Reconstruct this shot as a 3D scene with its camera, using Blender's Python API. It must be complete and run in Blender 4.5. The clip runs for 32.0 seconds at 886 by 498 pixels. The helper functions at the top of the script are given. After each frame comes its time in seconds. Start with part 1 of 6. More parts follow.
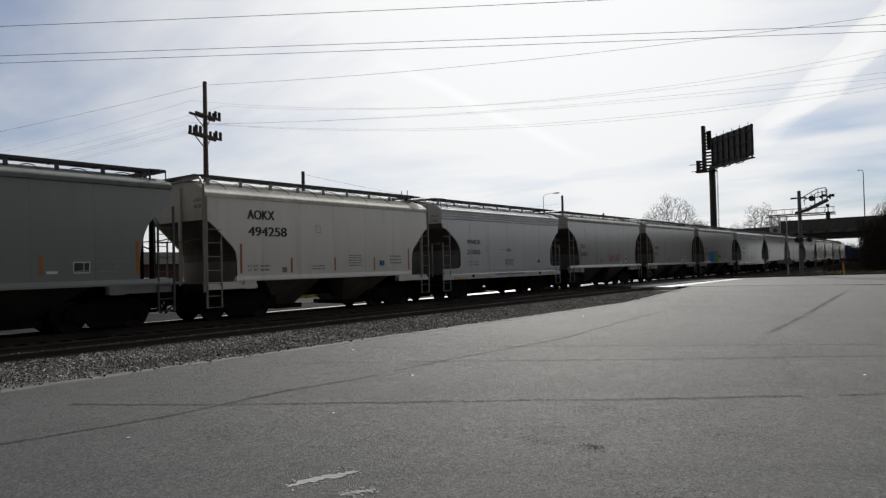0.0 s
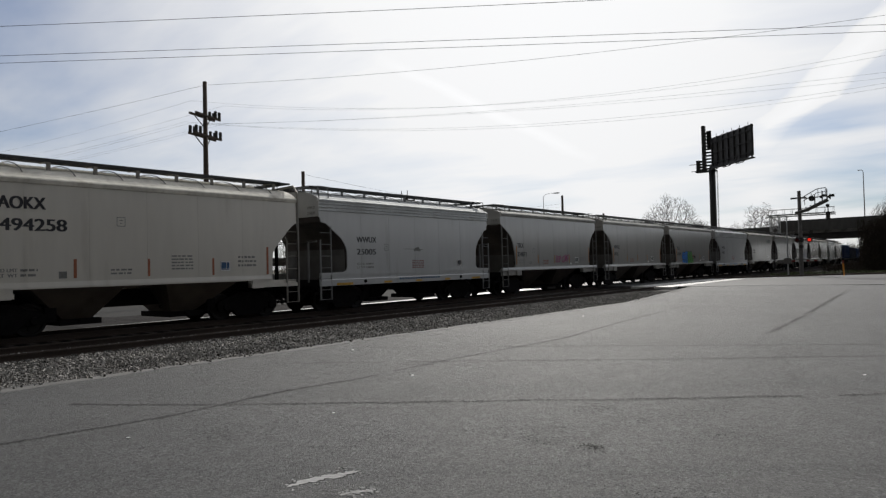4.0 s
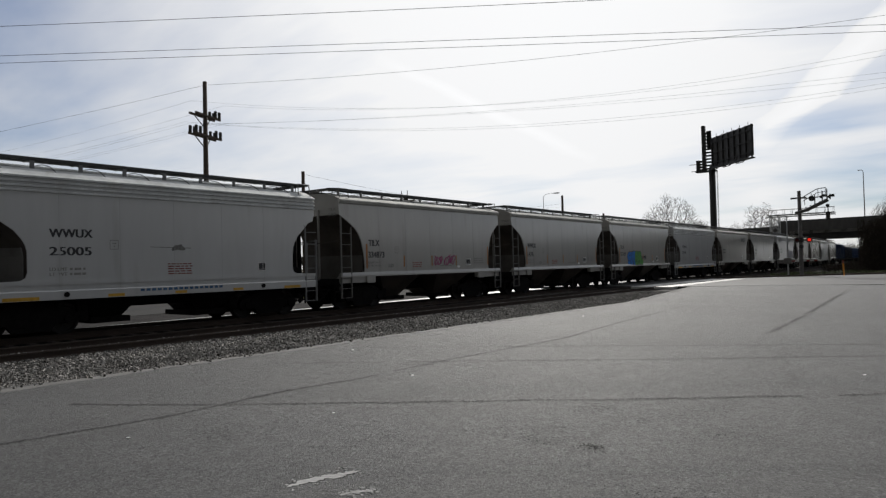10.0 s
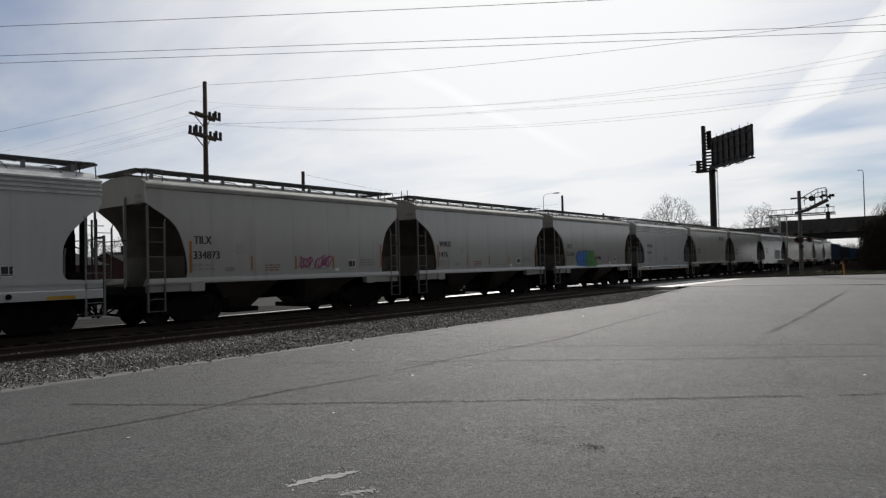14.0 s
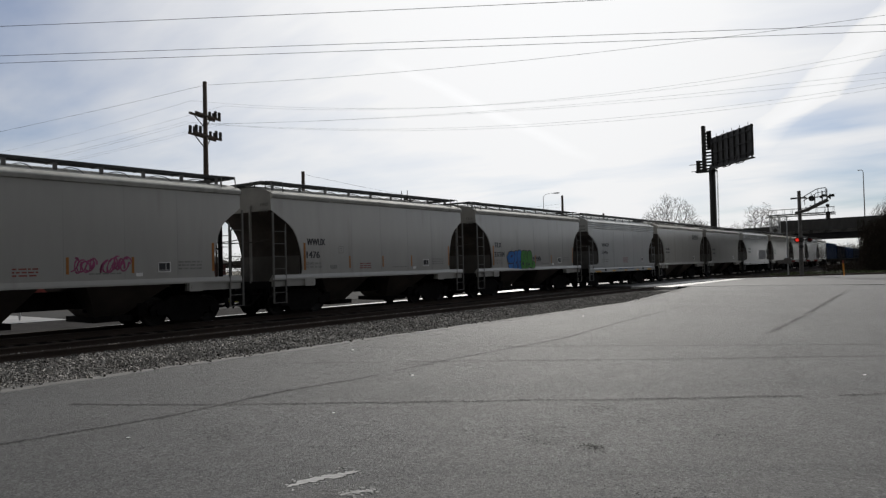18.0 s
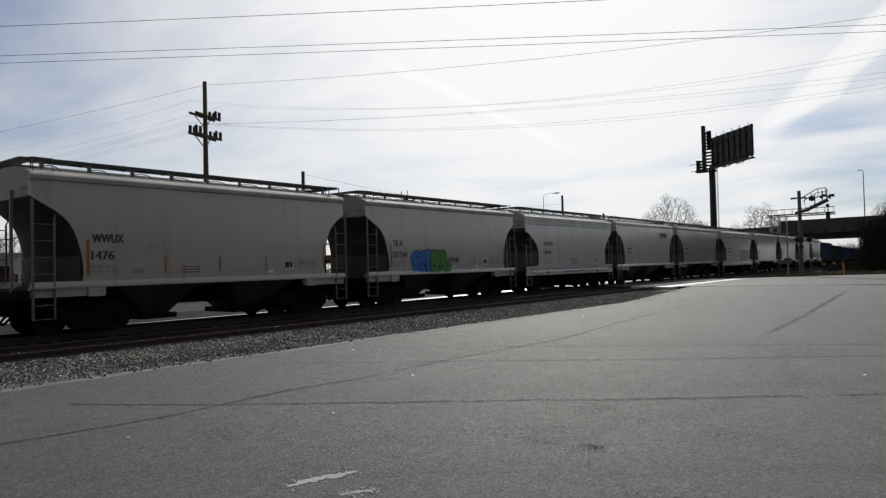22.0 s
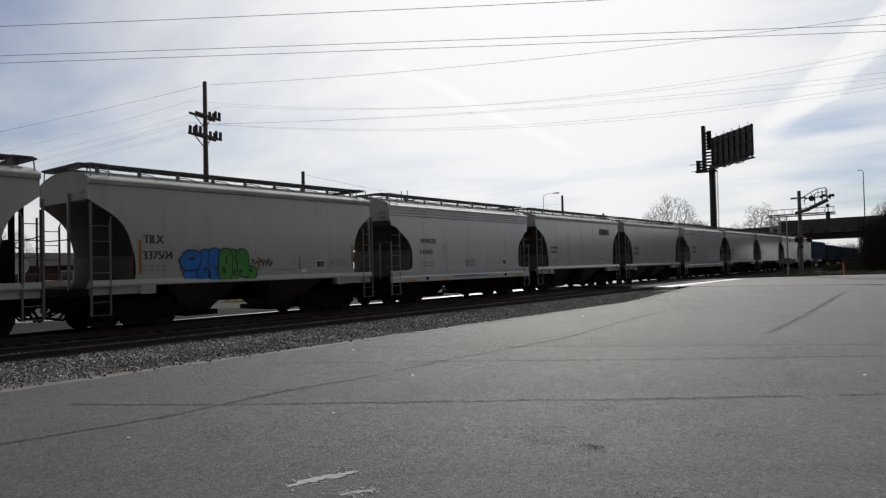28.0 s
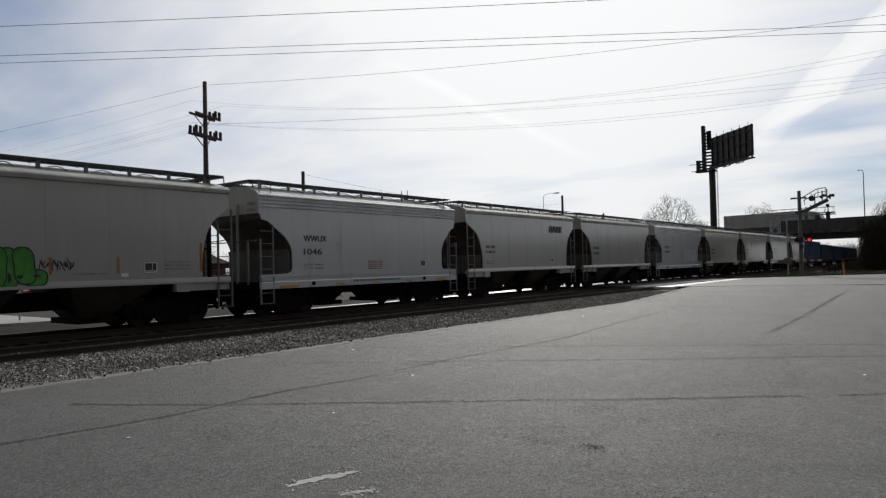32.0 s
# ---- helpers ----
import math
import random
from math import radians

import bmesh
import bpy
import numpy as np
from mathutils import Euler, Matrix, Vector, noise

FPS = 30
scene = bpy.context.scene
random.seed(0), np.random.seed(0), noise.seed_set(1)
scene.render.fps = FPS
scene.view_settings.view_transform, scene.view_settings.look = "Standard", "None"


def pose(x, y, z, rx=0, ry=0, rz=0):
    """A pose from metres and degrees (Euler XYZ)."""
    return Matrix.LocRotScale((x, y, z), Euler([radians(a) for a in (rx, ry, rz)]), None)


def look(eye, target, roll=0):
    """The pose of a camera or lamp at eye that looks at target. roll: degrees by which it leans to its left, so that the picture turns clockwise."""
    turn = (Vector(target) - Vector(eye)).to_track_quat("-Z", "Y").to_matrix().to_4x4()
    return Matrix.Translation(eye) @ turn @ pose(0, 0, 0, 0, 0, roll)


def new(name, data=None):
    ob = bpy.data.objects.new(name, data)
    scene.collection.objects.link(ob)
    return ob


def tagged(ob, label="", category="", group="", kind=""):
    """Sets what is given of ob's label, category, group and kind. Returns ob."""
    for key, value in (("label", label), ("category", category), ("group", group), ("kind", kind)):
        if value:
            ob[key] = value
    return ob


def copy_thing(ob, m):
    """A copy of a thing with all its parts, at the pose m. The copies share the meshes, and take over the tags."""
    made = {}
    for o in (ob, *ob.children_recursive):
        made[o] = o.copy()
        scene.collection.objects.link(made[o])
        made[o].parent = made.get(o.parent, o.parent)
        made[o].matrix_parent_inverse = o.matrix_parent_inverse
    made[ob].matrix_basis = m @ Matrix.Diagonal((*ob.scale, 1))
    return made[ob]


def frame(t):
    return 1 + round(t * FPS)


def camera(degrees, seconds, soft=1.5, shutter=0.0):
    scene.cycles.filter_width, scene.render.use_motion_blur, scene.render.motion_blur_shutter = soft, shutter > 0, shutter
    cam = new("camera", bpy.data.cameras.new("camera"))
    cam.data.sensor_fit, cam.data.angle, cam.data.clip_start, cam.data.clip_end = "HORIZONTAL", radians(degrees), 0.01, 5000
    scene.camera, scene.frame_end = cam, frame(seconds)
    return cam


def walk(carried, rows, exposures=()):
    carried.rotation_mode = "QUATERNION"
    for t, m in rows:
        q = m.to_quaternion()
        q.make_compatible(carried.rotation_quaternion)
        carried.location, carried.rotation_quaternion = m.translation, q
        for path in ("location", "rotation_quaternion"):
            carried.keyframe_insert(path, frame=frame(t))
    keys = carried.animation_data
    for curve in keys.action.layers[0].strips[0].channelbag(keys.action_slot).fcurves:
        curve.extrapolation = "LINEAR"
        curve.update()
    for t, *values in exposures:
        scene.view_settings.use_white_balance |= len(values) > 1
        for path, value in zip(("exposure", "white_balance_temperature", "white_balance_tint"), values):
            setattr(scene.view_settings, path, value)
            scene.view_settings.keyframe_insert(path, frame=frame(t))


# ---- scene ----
# The walk: a camera on a tripod beside the lot, looking along the railway.
D = 20.27                     # from the camera to the middle of the train's track
cam = camera(66.03, 32.0, soft=1.3)
EYE = (0.0, 0.0, 1.596)
AIM = Vector((-math.sin(0.66145) * math.cos(0.02453), math.cos(0.66145) * math.cos(0.02453), math.sin(0.02453)))
STAND = look(EYE, Vector(EYE) + AIM, roll=-1.366)
walk(cam, [(0.0, STAND), (32.0, STAND)], exposures=[(0.0, 0.0), (32.0, 0.0)])

# ---- light ----
SUN_AZ, SUN_EL = radians(-29.0), radians(31.0)
TO_SUN = Vector((math.sin(SUN_AZ) * math.cos(SUN_EL), math.cos(SUN_AZ) * math.cos(SUN_EL), math.sin(SUN_EL)))
sun_data = bpy.data.lights.new("sun", "SUN")
sun_data.energy, sun_data.angle, sun_data.color = 3.0, radians(0.6), (1.0, 0.96, 0.90)
sun = new("sun", sun_data)
sun.matrix_world = look(TO_SUN * 100, (0, 0, 0))


def sky():
    world = bpy.data.worlds.new("sky")
    scene.world = world
    world.use_nodes = True
    n, l = world.node_tree.nodes, world.node_tree.links
    n.clear()
    out, bg = n.new("ShaderNodeOutputWorld"), n.new("ShaderNodeBackground")
    air = n.new("ShaderNodeTexSky")
    air.sky_type, air.sun_disc = "NISHITA", False
    air.sun_elevation, air.sun_rotation = SUN_EL, SUN_AZ
    air.air_density, air.dust_density, air.ozone_density = 1.0, 0.6, 2.0
    coord = n.new("ShaderNodeTexCoord")

    def maths(op, a, b=None, clamp=False):
        m = n.new("ShaderNodeMath")
        m.operation, m.use_clamp = op, clamp
        for i, v in enumerate((a, b)):
            if v is None:
                continue
            if isinstance(v, (int, float)):
                m.inputs[i].default_value = v
            else:
                l.new(v, m.inputs[i])
        return m.outputs[0]

    dot = n.new("ShaderNodeVectorMath")
    dot.operation = "DOT_PRODUCT"
    l.new(coord.outputs["Generated"], dot.inputs[0])
    dot.inputs[1].default_value = TO_SUN
    near = maths("MAXIMUM", dot.outputs["Value"], 0.0)
    glow = maths("POWER", near, 1.45)
    # thin high cloud, lit through from behind: brighter towards the sun
    veil = maths("ADD", maths("MULTIPLY", glow, 0.885), 0.104)
    # pale haze low round the horizon, brightest to either side of the sun
    height = n.new("ShaderNodeSeparateXYZ")
    l.new(coord.outputs["Generated"], height.inputs[0])
    low = maths("POWER", maths("SUBTRACT", 1.0, maths("ABSOLUTE", height.outputs["Z"]), clamp=True), 4.0)
    side = maths("ADD", maths("MULTIPLY", maths("MULTIPLY", near, maths("POWER", maths("SUBTRACT", 1.0, near), 2.0)), 1.7), 0.05)
    veil = maths("ADD", veil, maths("MULTIPLY", low, side))
    # streaks: the dome flattened on to a plane high above
    sep = n.new("ShaderNodeSeparateXYZ")
    l.new(coord.outputs["Generated"], sep.inputs[0])
    up = maths("MAXIMUM", maths("ADD", sep.outputs["Z"], 0.12), 0.05)
    comb = n.new("ShaderNodeCombineXYZ")
    l.new(maths("DIVIDE", sep.outputs["X"], up), comb.inputs[0])
    l.new(maths("DIVIDE", sep.outputs["Y"], up), comb.inputs[1])
    turn = n.new("ShaderNodeMapping")
    turn.inputs["Rotation"].default_value = (0, 0, radians(28))
    turn.inputs["Scale"].default_value = (0.5, 1.0, 1.0)
    turn.inputs["Location"].default_value = (1.7, 0.4, 0.0)
    l.new(comb.outputs[0], turn.inputs[0])
    big = n.new("ShaderNodeTexNoise")
    big.inputs["Scale"].default_value, big.inputs["Detail"].default_value, big.inputs["Roughness"].default_value = 0.7, 6.0, 0.52
    big.inputs["Distortion"].default_value = 0.35
    l.new(turn.outputs[0], big.inputs["Vector"])
    fine = n.new("ShaderNodeTexNoise")
    fine.inputs["Scale"].default_value, fine.inputs["Detail"].default_value = 2.6, 5.0
    l.new(turn.outputs[0], fine.inputs["Vector"])
    cover = n.new("ShaderNodeMapRange")
    cover.inputs["From Min"].default_value, cover.inputs["From Max"].default_value = 0.34, 0.64
    cover.inputs["To Min"].default_value, cover.inputs["To Max"].default_value = 0.22, 1.0
    l.new(maths("ADD", maths("MULTIPLY", big.outputs["Fac"], 0.88), maths("MULTIPLY", fine.outputs["Fac"], 0.12)), cover.inputs["Value"])
    cover2 = maths("ADD", cover.outputs[0], maths("MULTIPLY", maths("POWER", near, 10.0), 0.6), clamp=True)
    haze = maths("MULTIPLY", maths("POWER", maths("SUBTRACT", 1.0, maths("MULTIPLY", sep.outputs["Z"], 3.2), clamp=True), 1.5), 0.25)
    cover2 = maths("ADD", maths("ADD", cover2, haze), maths("MULTIPLY", maths("SUBTRACT", 0.55, near), 1.2, clamp=True), clamp=True)
    # thin places where the blue shows through the veil
    for middle, size, amount in (((-0.11, 0.989, 0.094), 0.14, 0.6), ((-0.513, 0.856, 0.073), 0.1, 0.5), ((-0.293, 0.953, 0.077), 0.09, 0.4), ((-0.903, 0.351, 0.248), 0.26, 0.28), ((-0.154, 0.968, 0.197), 0.12, 0.3)):
        off = n.new("ShaderNodeVectorMath")
        off.operation = "SUBTRACT"
        l.new(coord.outputs["Generated"], off.inputs[0])
        off.inputs[1].default_value = middle
        flat = n.new("ShaderNodeVectorMath")
        flat.operation = "MULTIPLY"
        l.new(off.outputs[0], flat.inputs[0])
        flat.inputs[1].default_value = (1.0, 1.0, 2.3)
        length = n.new("ShaderNodeVectorMath")
        length.operation = "LENGTH"
        l.new(flat.outputs[0], length.inputs[0])
        ragged = maths("ADD", maths("DIVIDE", length.outputs["Value"], size), maths("MULTIPLY", maths("SUBTRACT", fine.outputs["Fac"], 0.5), 1.6))
        gap = maths("SUBTRACT", 1.0, ragged, clamp=True)
        cover2 = maths("SUBTRACT", cover2, maths("MULTIPLY", gap, amount * 0.75), clamp=True)
    cloud = n.new("ShaderNodeMixRGB")
    cloud.blend_type = "MULTIPLY"
    cloud.inputs[0].default_value = 1.0
    cloud.inputs[1].default_value = (0.985, 0.99, 1.0, 1)
    dim = n.new("ShaderNodeMixRGB")
    dim.blend_type = "MULTIPLY"
    dim.inputs[0].default_value = 1.0
    dim.inputs[2].default_value = (0.037, 0.046, 0.060, 1)
    l.new(air.outputs[0], dim.inputs[1])
    # two old vapour trails, thinned by the wind
    for normal, middle, reach, width, amount in (((-0.489, -0.0903, -0.8676), (-0.5432, 0.8097, 0.2219), 0.985, 0.010, 0.55), ((-0.6004, -0.2596, 0.7564), (-0.1191, 0.9643, 0.2364), 0.990, 0.022, 0.75)):
        off, along = n.new("ShaderNodeVectorMath"), n.new("ShaderNodeVectorMath")
        for v, ref in ((off, normal), (along, middle)):
            v.operation = "DOT_PRODUCT"
            l.new(coord.outputs["Generated"], v.inputs[0])
            v.inputs[1].default_value = ref
        wob = maths("ADD", off.outputs["Value"], maths("MULTIPLY", maths("SUBTRACT", fine.outputs["Fac"], 0.5), width * 1.6))
        core = maths("POWER", maths("SUBTRACT", 1.0, maths("DIVIDE", maths("ABSOLUTE", wob), width), clamp=True), 0.8)
        ends = maths("DIVIDE", maths("SUBTRACT", along.outputs["Value"], reach), 1 - reach, clamp=True)
        trail = maths("MULTIPLY", maths("MULTIPLY", core, maths("POWER", ends, 0.6)), maths("MULTIPLY", big.outputs["Fac"], 1.8 * amount))
        cover2 = maths("ADD", cover2, trail, clamp=True)
        veil = maths("ADD", veil, maths("MULTIPLY", trail, 0.10))
    l.new(veil, cloud.inputs[2])
    mix = n.new("ShaderNodeMixRGB")
    l.new(cover2, mix.inputs[0])
    l.new(dim.outputs[0], mix.inputs[1])
    l.new(cloud.outputs[0], mix.inputs[2])
    l.new(mix.outputs[0], bg.inputs[0])
    bg.inputs[1].default_value = 1.0
    l.new(bg.outputs[0], out.inputs[0])


sky()


# ---- materials ----
def material(name, base, rough=0.7, metal=0.0, vary=0.15, grain=6.0, coarse=0.6, bump=0.0, bump_scale=40.0,
             spec=0.5, tint=False, stain=None, stain_at=(0.55, 0.75), stain_scale=1.2, stretch=(1, 1, 1), emit=0.0, island=False, speck=0.0, speck_scale=100.0):
    m = bpy.data.materials.new(name)
    m.use_nodes = True
    n, l = m.node_tree.nodes, m.node_tree.links
    b = n["Principled BSDF"]
    b.inputs["Roughness"].default_value, b.inputs["Metallic"].default_value = rough, metal
    b.inputs["Specular IOR Level"].default_value = spec
    coord = n.new("ShaderNodeTexCoord")
    place = n.new("ShaderNodeMapping")
    place.inputs["Scale"].default_value = stretch
    l.new(coord.outputs["Object"], place.inputs[0])

    def tex(scale, detail):
        t = n.new("ShaderNodeTexNoise")
        t.inputs["Scale"].default_value, t.inputs["Detail"].default_value = scale, detail
        l.new(place.outputs[0], t.inputs["Vector"])
        return t.outputs["Fac"]

    def blend(mode, fac, a, c):
        x = n.new("ShaderNodeMixRGB")
        x.blend_type = mode
        for i, v in enumerate((fac, a, c)):
            if hasattr(v, "is_linked"):
                l.new(v, x.inputs[i])
            elif isinstance(v, (int, float)):
                x.inputs[i].default_value = v
            else:
                x.inputs[i].default_value = (*v, 1)
        return x.outputs[0]

    def ramp(value, a, b_, lo, hi):
        r = n.new("ShaderNodeMapRange")
        for k, v in zip(("From Min", "From Max", "To Min", "To Max"), (a, b_, lo, hi)):
            r.inputs[k].default_value = v
        l.new(value, r.inputs["Value"])
        return r.outputs[0]

    def grey(value):
        c = n.new("ShaderNodeCombineColor")
        for i in range(3):
            l.new(value, c.inputs[i])
        return c.outputs[0]

    cv = min(vary, 0.16) if coarse < 0.5 else vary
    col = blend("MULTIPLY", 1.0, base, grey(ramp(tex(coarse, 4.0), 0.3, 0.7, 1 - cv, 1 + cv)))
    col = blend("MULTIPLY", 1.0, col, grey(ramp(tex(grain, 5.0), 0.3, 0.7, 1 - vary * 0.7, 1 + vary * 0.7)))
    if speck:
        for k, amount in ((1.0, speck), (0.42, speck * 0.5)):
            cells = n.new("ShaderNodeTexVoronoi")
            cells.inputs["Scale"].default_value = speck_scale * k
            l.new(place.outputs[0], cells.inputs["Vector"])
            one = n.new("ShaderNodeSeparateColor")
            l.new(cells.outputs["Color"], one.inputs[0])
            col = blend("MULTIPLY", 1.0, col, grey(ramp(one.outputs[0], 0, 1, 1 - amount, 1 + amount)))
    if island:
        g = n.new("ShaderNodeNewGeometry")
        col = blend("MULTIPLY", 1.0, col, grey(ramp(g.outputs["Random Per Island"], 0, 1, 0.3, 2.0)))
    if stain:
        col = blend("MIX", ramp(tex(stain_scale, 6.0), *stain_at, 0.0, 0.8), col, stain)
    if tint:
        info = n.new("ShaderNodeObjectInfo")
        col = blend("MULTIPLY", 1.0, col, info.outputs["Color"])
    l.new(col, b.inputs["Base Color"])
    if bump:
        bp = n.new("ShaderNodeBump")
        bp.inputs["Strength"].default_value, bp.inputs["Distance"].default_value = bump, 0.02
        l.new(tex(bump_scale, 6.0), bp.inputs["Height"])
        l.new(bp.outputs[0], b.inputs["Normal"])
    if emit:
        b.inputs["Emission Color"].default_value = (*base, 1)
        b.inputs["Emission Strength"].default_value = emit
    return m


ASPHALT = material("worn_asphalt", (0.061, 0.0615, 0.0625), 0.725, vary=0.20, grain=5, coarse=0.35, bump=1.0, bump_scale=110, spec=0.55, speck=0.7, speck_scale=96)
GRIT = material("asphalt_aggregate", (0.115, 0.114, 0.112), 0.7, vary=0.2, grain=30, spec=0.4, island=True)
ROAD = material("street_asphalt", (0.066, 0.0665, 0.067), 0.72, vary=0.12, grain=4, coarse=0.3, bump=0.3, bump_scale=90, spec=0.45, speck=0.4, speck_scale=60)
CRACK = material("tar_filled_crack", (0.024, 0.024, 0.024), 0.85, spec=0.3, vary=0.2)
PATCH = material("asphalt_stain", (0.016, 0.016, 0.016), 0.9, spec=0.15, vary=0.3, grain=30)
DUSTY = material("dusty_lot_edge", (0.14, 0.137, 0.13), 0.9, vary=0.25, grain=60, coarse=1.5)
PAINT_LINE = material("worn_white_line", (0.27, 0.27, 0.265), 0.8, vary=0.3, grain=25)
GRAVEL = material("grey_ballast", (0.11, 0.107, 0.102), 0.95, spec=0.15, speck=0.8, speck_scale=24, vary=0.5, grain=28, coarse=1.0, bump=1.0, bump_scale=22)
OILY_SHADED = material("shaded_oily_ballast", (0.018, 0.016, 0.015), 0.95, spec=0.08, vary=0.5, grain=26, coarse=1.0, bump=1.0, bump_scale=22)
STONE = material("ballast_stone", (0.215, 0.208, 0.195), 0.9, spec=0.3, vary=0.3, grain=20, island=True)
TIE = material("creosoted_wood", (0.045, 0.036, 0.030), 0.85, vary=0.35, grain=14, stretch=(1, 8, 8), bump=0.6, bump_scale=20)
RAIL = material("rusty_rail_side", (0.05, 0.036, 0.028), 0.8, metal=0.0, vary=0.25, grain=30)
DULL_HEAD = material("dull_rail_head", (0.42, 0.39, 0.36), 0.34, metal=1.0, vary=0.2, grain=30)
RAIL_HEAD = material("polished_rail_head", (0.72, 0.70, 0.68), 0.22, metal=1.0, vary=0.1, grain=30)
SOIL = material("dry_grassy_soil", (0.085, 0.078, 0.055), 0.95, vary=0.4, grain=3, coarse=0.15, bump=0.8, bump_scale=12)
FAR_LOT = material("far_asphalt", (0.045, 0.044, 0.042), 0.95, spec=0.1, vary=0.2, grain=8, coarse=0.2)
HOPPER = material("weathered_grey_paint", (0.52, 0.517, 0.503), 0.24, vary=0.035, grain=4.0, coarse=0.5, tint=True, stretch=(1, 1, 0.16),
                  stain=(0.24, 0.22, 0.19), stain_at=(0.60, 0.95), stain_scale=1.3, spec=1.0)
HOPPER.node_tree.nodes["Principled BSDF"].inputs["Coat Weight"].default_value = 0.7
HOPPER.node_tree.nodes["Principled BSDF"].inputs["Coat IOR"].default_value = 1.55
HOPPER.node_tree.nodes["Principled BSDF"].inputs["Coat Roughness"].default_value = 0.18
# the sides' grey, with the ends' weaker light put into the colour; stains over it
END_PAINT = material("darkened_end_paint", (0.36, 0.355, 0.345), 0.5, vary=0.08, grain=3.0, coarse=0.7, tint=True, stain=(0.16, 0.145, 0.13), stain_at=(0.6, 0.9), stain_scale=1.6)
HOPPER_ROOF = material("roof_paint", (0.62, 0.62, 0.60), 0.72, spec=0.2, vary=0.14, grain=5, coarse=0.7, tint=True,
                       stain=(0.30, 0.27, 0.23), stain_at=(0.56, 0.85), stain_scale=2.2)
# brown paint of recessed parts, darkened to hold the shade they stand in
SLOPE = material("shaded_brown_paint", (0.085, 0.073, 0.065), 0.7, vary=0.2, grain=3, coarse=0.6, tint=True, stain=(0.12, 0.10, 0.085), stain_at=(0.45, 0.8), spec=0.2)
GRIME = material("grimy_steel", (0.011, 0.010, 0.0105), 0.85, vary=0.4, grain=9, coarse=1.0, spec=0.12)
RUST = material("rusty_steel", (0.10, 0.06, 0.04), 0.8, vary=0.4, grain=12, metal=0.1)
WHEEL = material("wheel_steel", (0.025, 0.023, 0.022), 0.6, metal=0.4, vary=0.3, grain=10)
GRATE = material("galvanised_grating", (0.07, 0.07, 0.07), 0.6, metal=0.5, vary=0.3, grain=20)
# darker copy of the end paint: the recess's shade is in its colour
STUB = material("shaded_stub_paint", (0.15, 0.143, 0.135), 0.7, vary=0.15, grain=3, coarse=0.8, tint=True, spec=0.2, stain=(0.07, 0.06, 0.05), stain_at=(0.5, 0.85), stain_scale=1.5)
LADDER = material("ladder_paint", (0.19, 0.187, 0.18), 0.5, vary=0.15, tint=True)
INK = material("black_lettering", (0.035, 0.035, 0.04), 0.6, vary=0.2, grain=14)
FADED = material("faded_stencil", (0.22, 0.22, 0.21), 0.7, vary=0.3, grain=14)
ORANGE = material("orange_reflective_strip", (0.38, 0.15, 0.03), 0.5, vary=0.2, grain=10)
YELLOW = material("yellow_reflective_strip", (0.62, 0.36, 0.04), 0.5, vary=0.2, grain=10)
WHITE = material("white_decal", (0.75, 0.75, 0.74), 0.6, vary=0.1)
RED_INK = material("faded_red_stencil", (0.24, 0.07, 0.06), 0.7, vary=0.3, grain=14)
BLUE_INK = material("faded_blue_decal", (0.05, 0.12, 0.24), 0.6, vary=0.3, grain=14)
GRAF_BLUE = material("blue_spray_paint", (0.008, 0.17, 0.60), 0.5, vary=0.25, grain=5)
GRAF_GREEN = material("green_spray_paint", (0.06, 0.30, 0.035), 0.5, vary=0.25, grain=5)
GRAF_PINK = material("pink_spray_paint", (0.33, 0.07, 0.17), 0.55, vary=0.25, grain=5)
BLUE = material("blue_container_paint", (0.012, 0.045, 0.145), 0.5, vary=0.2, grain=3)
DARK_BLUE = material("dark_blue_paint", (0.008, 0.017, 0.045), 0.5, vary=0.25, grain=3)
POLE = material("weathered_pole_wood", (0.075, 0.055, 0.042), 0.85, vary=0.3, grain=9, stretch=(6, 6, 0.6))
CABLE = material("black_cable", (0.05, 0.05, 0.06), 0.6, vary=0.1)
BLACK_STEEL = material("dark_painted_steel", (0.035, 0.033, 0.032), 0.6, vary=0.3, grain=4)
PANEL = material("smooth_crossing_panel", (0.72, 0.71, 0.68), 0.45, vary=0.12, grain=3)
PALE_ROAD = material("pale_concrete_road", (0.68, 0.67, 0.64), 0.42, vary=0.12, grain=3)
APRON = material("grey_concrete_apron", (0.30, 0.295, 0.285), 0.6, vary=0.15, grain=3)
MAST = material("weathered_mast_steel", (0.17, 0.165, 0.16), 0.6, metal=0.3, vary=0.25, grain=6)
GALV = material("galvanised_steel", (0.44, 0.45, 0.46), 0.5, metal=0.4, vary=0.2, grain=8)
CONCRETE = material("bridge_concrete", (0.30, 0.29, 0.27), 0.85, vary=0.15, grain=2, coarse=0.2)
PARAPET = material("weathered_parapet_concrete", (0.10, 0.098, 0.095), 0.85, vary=0.2, grain=2, coarse=0.25, stain=(0.07, 0.068, 0.065), stretch=(1, 1, 0.3))
KERB = material("rust_stained_kerb", (0.085, 0.066, 0.055), 0.9, vary=0.3, grain=5, coarse=0.4)
GIRDER = material("girder_paint", (0.035, 0.035, 0.035), 0.7, vary=0.2, grain=2)
BARK = material("bare_bark", (0.085, 0.073, 0.064), 0.9, vary=0.3, grain=4)
BRUSH = material("winter_brush", (0.046, 0.039, 0.033), 0.95, vary=0.4, grain=4, spec=0.1)
HEDGE = material("yellow_green_leaves", (0.30, 0.30, 0.07), 0.8, vary=0.4, grain=4, island=True)
LEAF = material("dull_green_leaves", (0.06, 0.075, 0.03), 0.8, vary=0.4, grain=4, island=True)
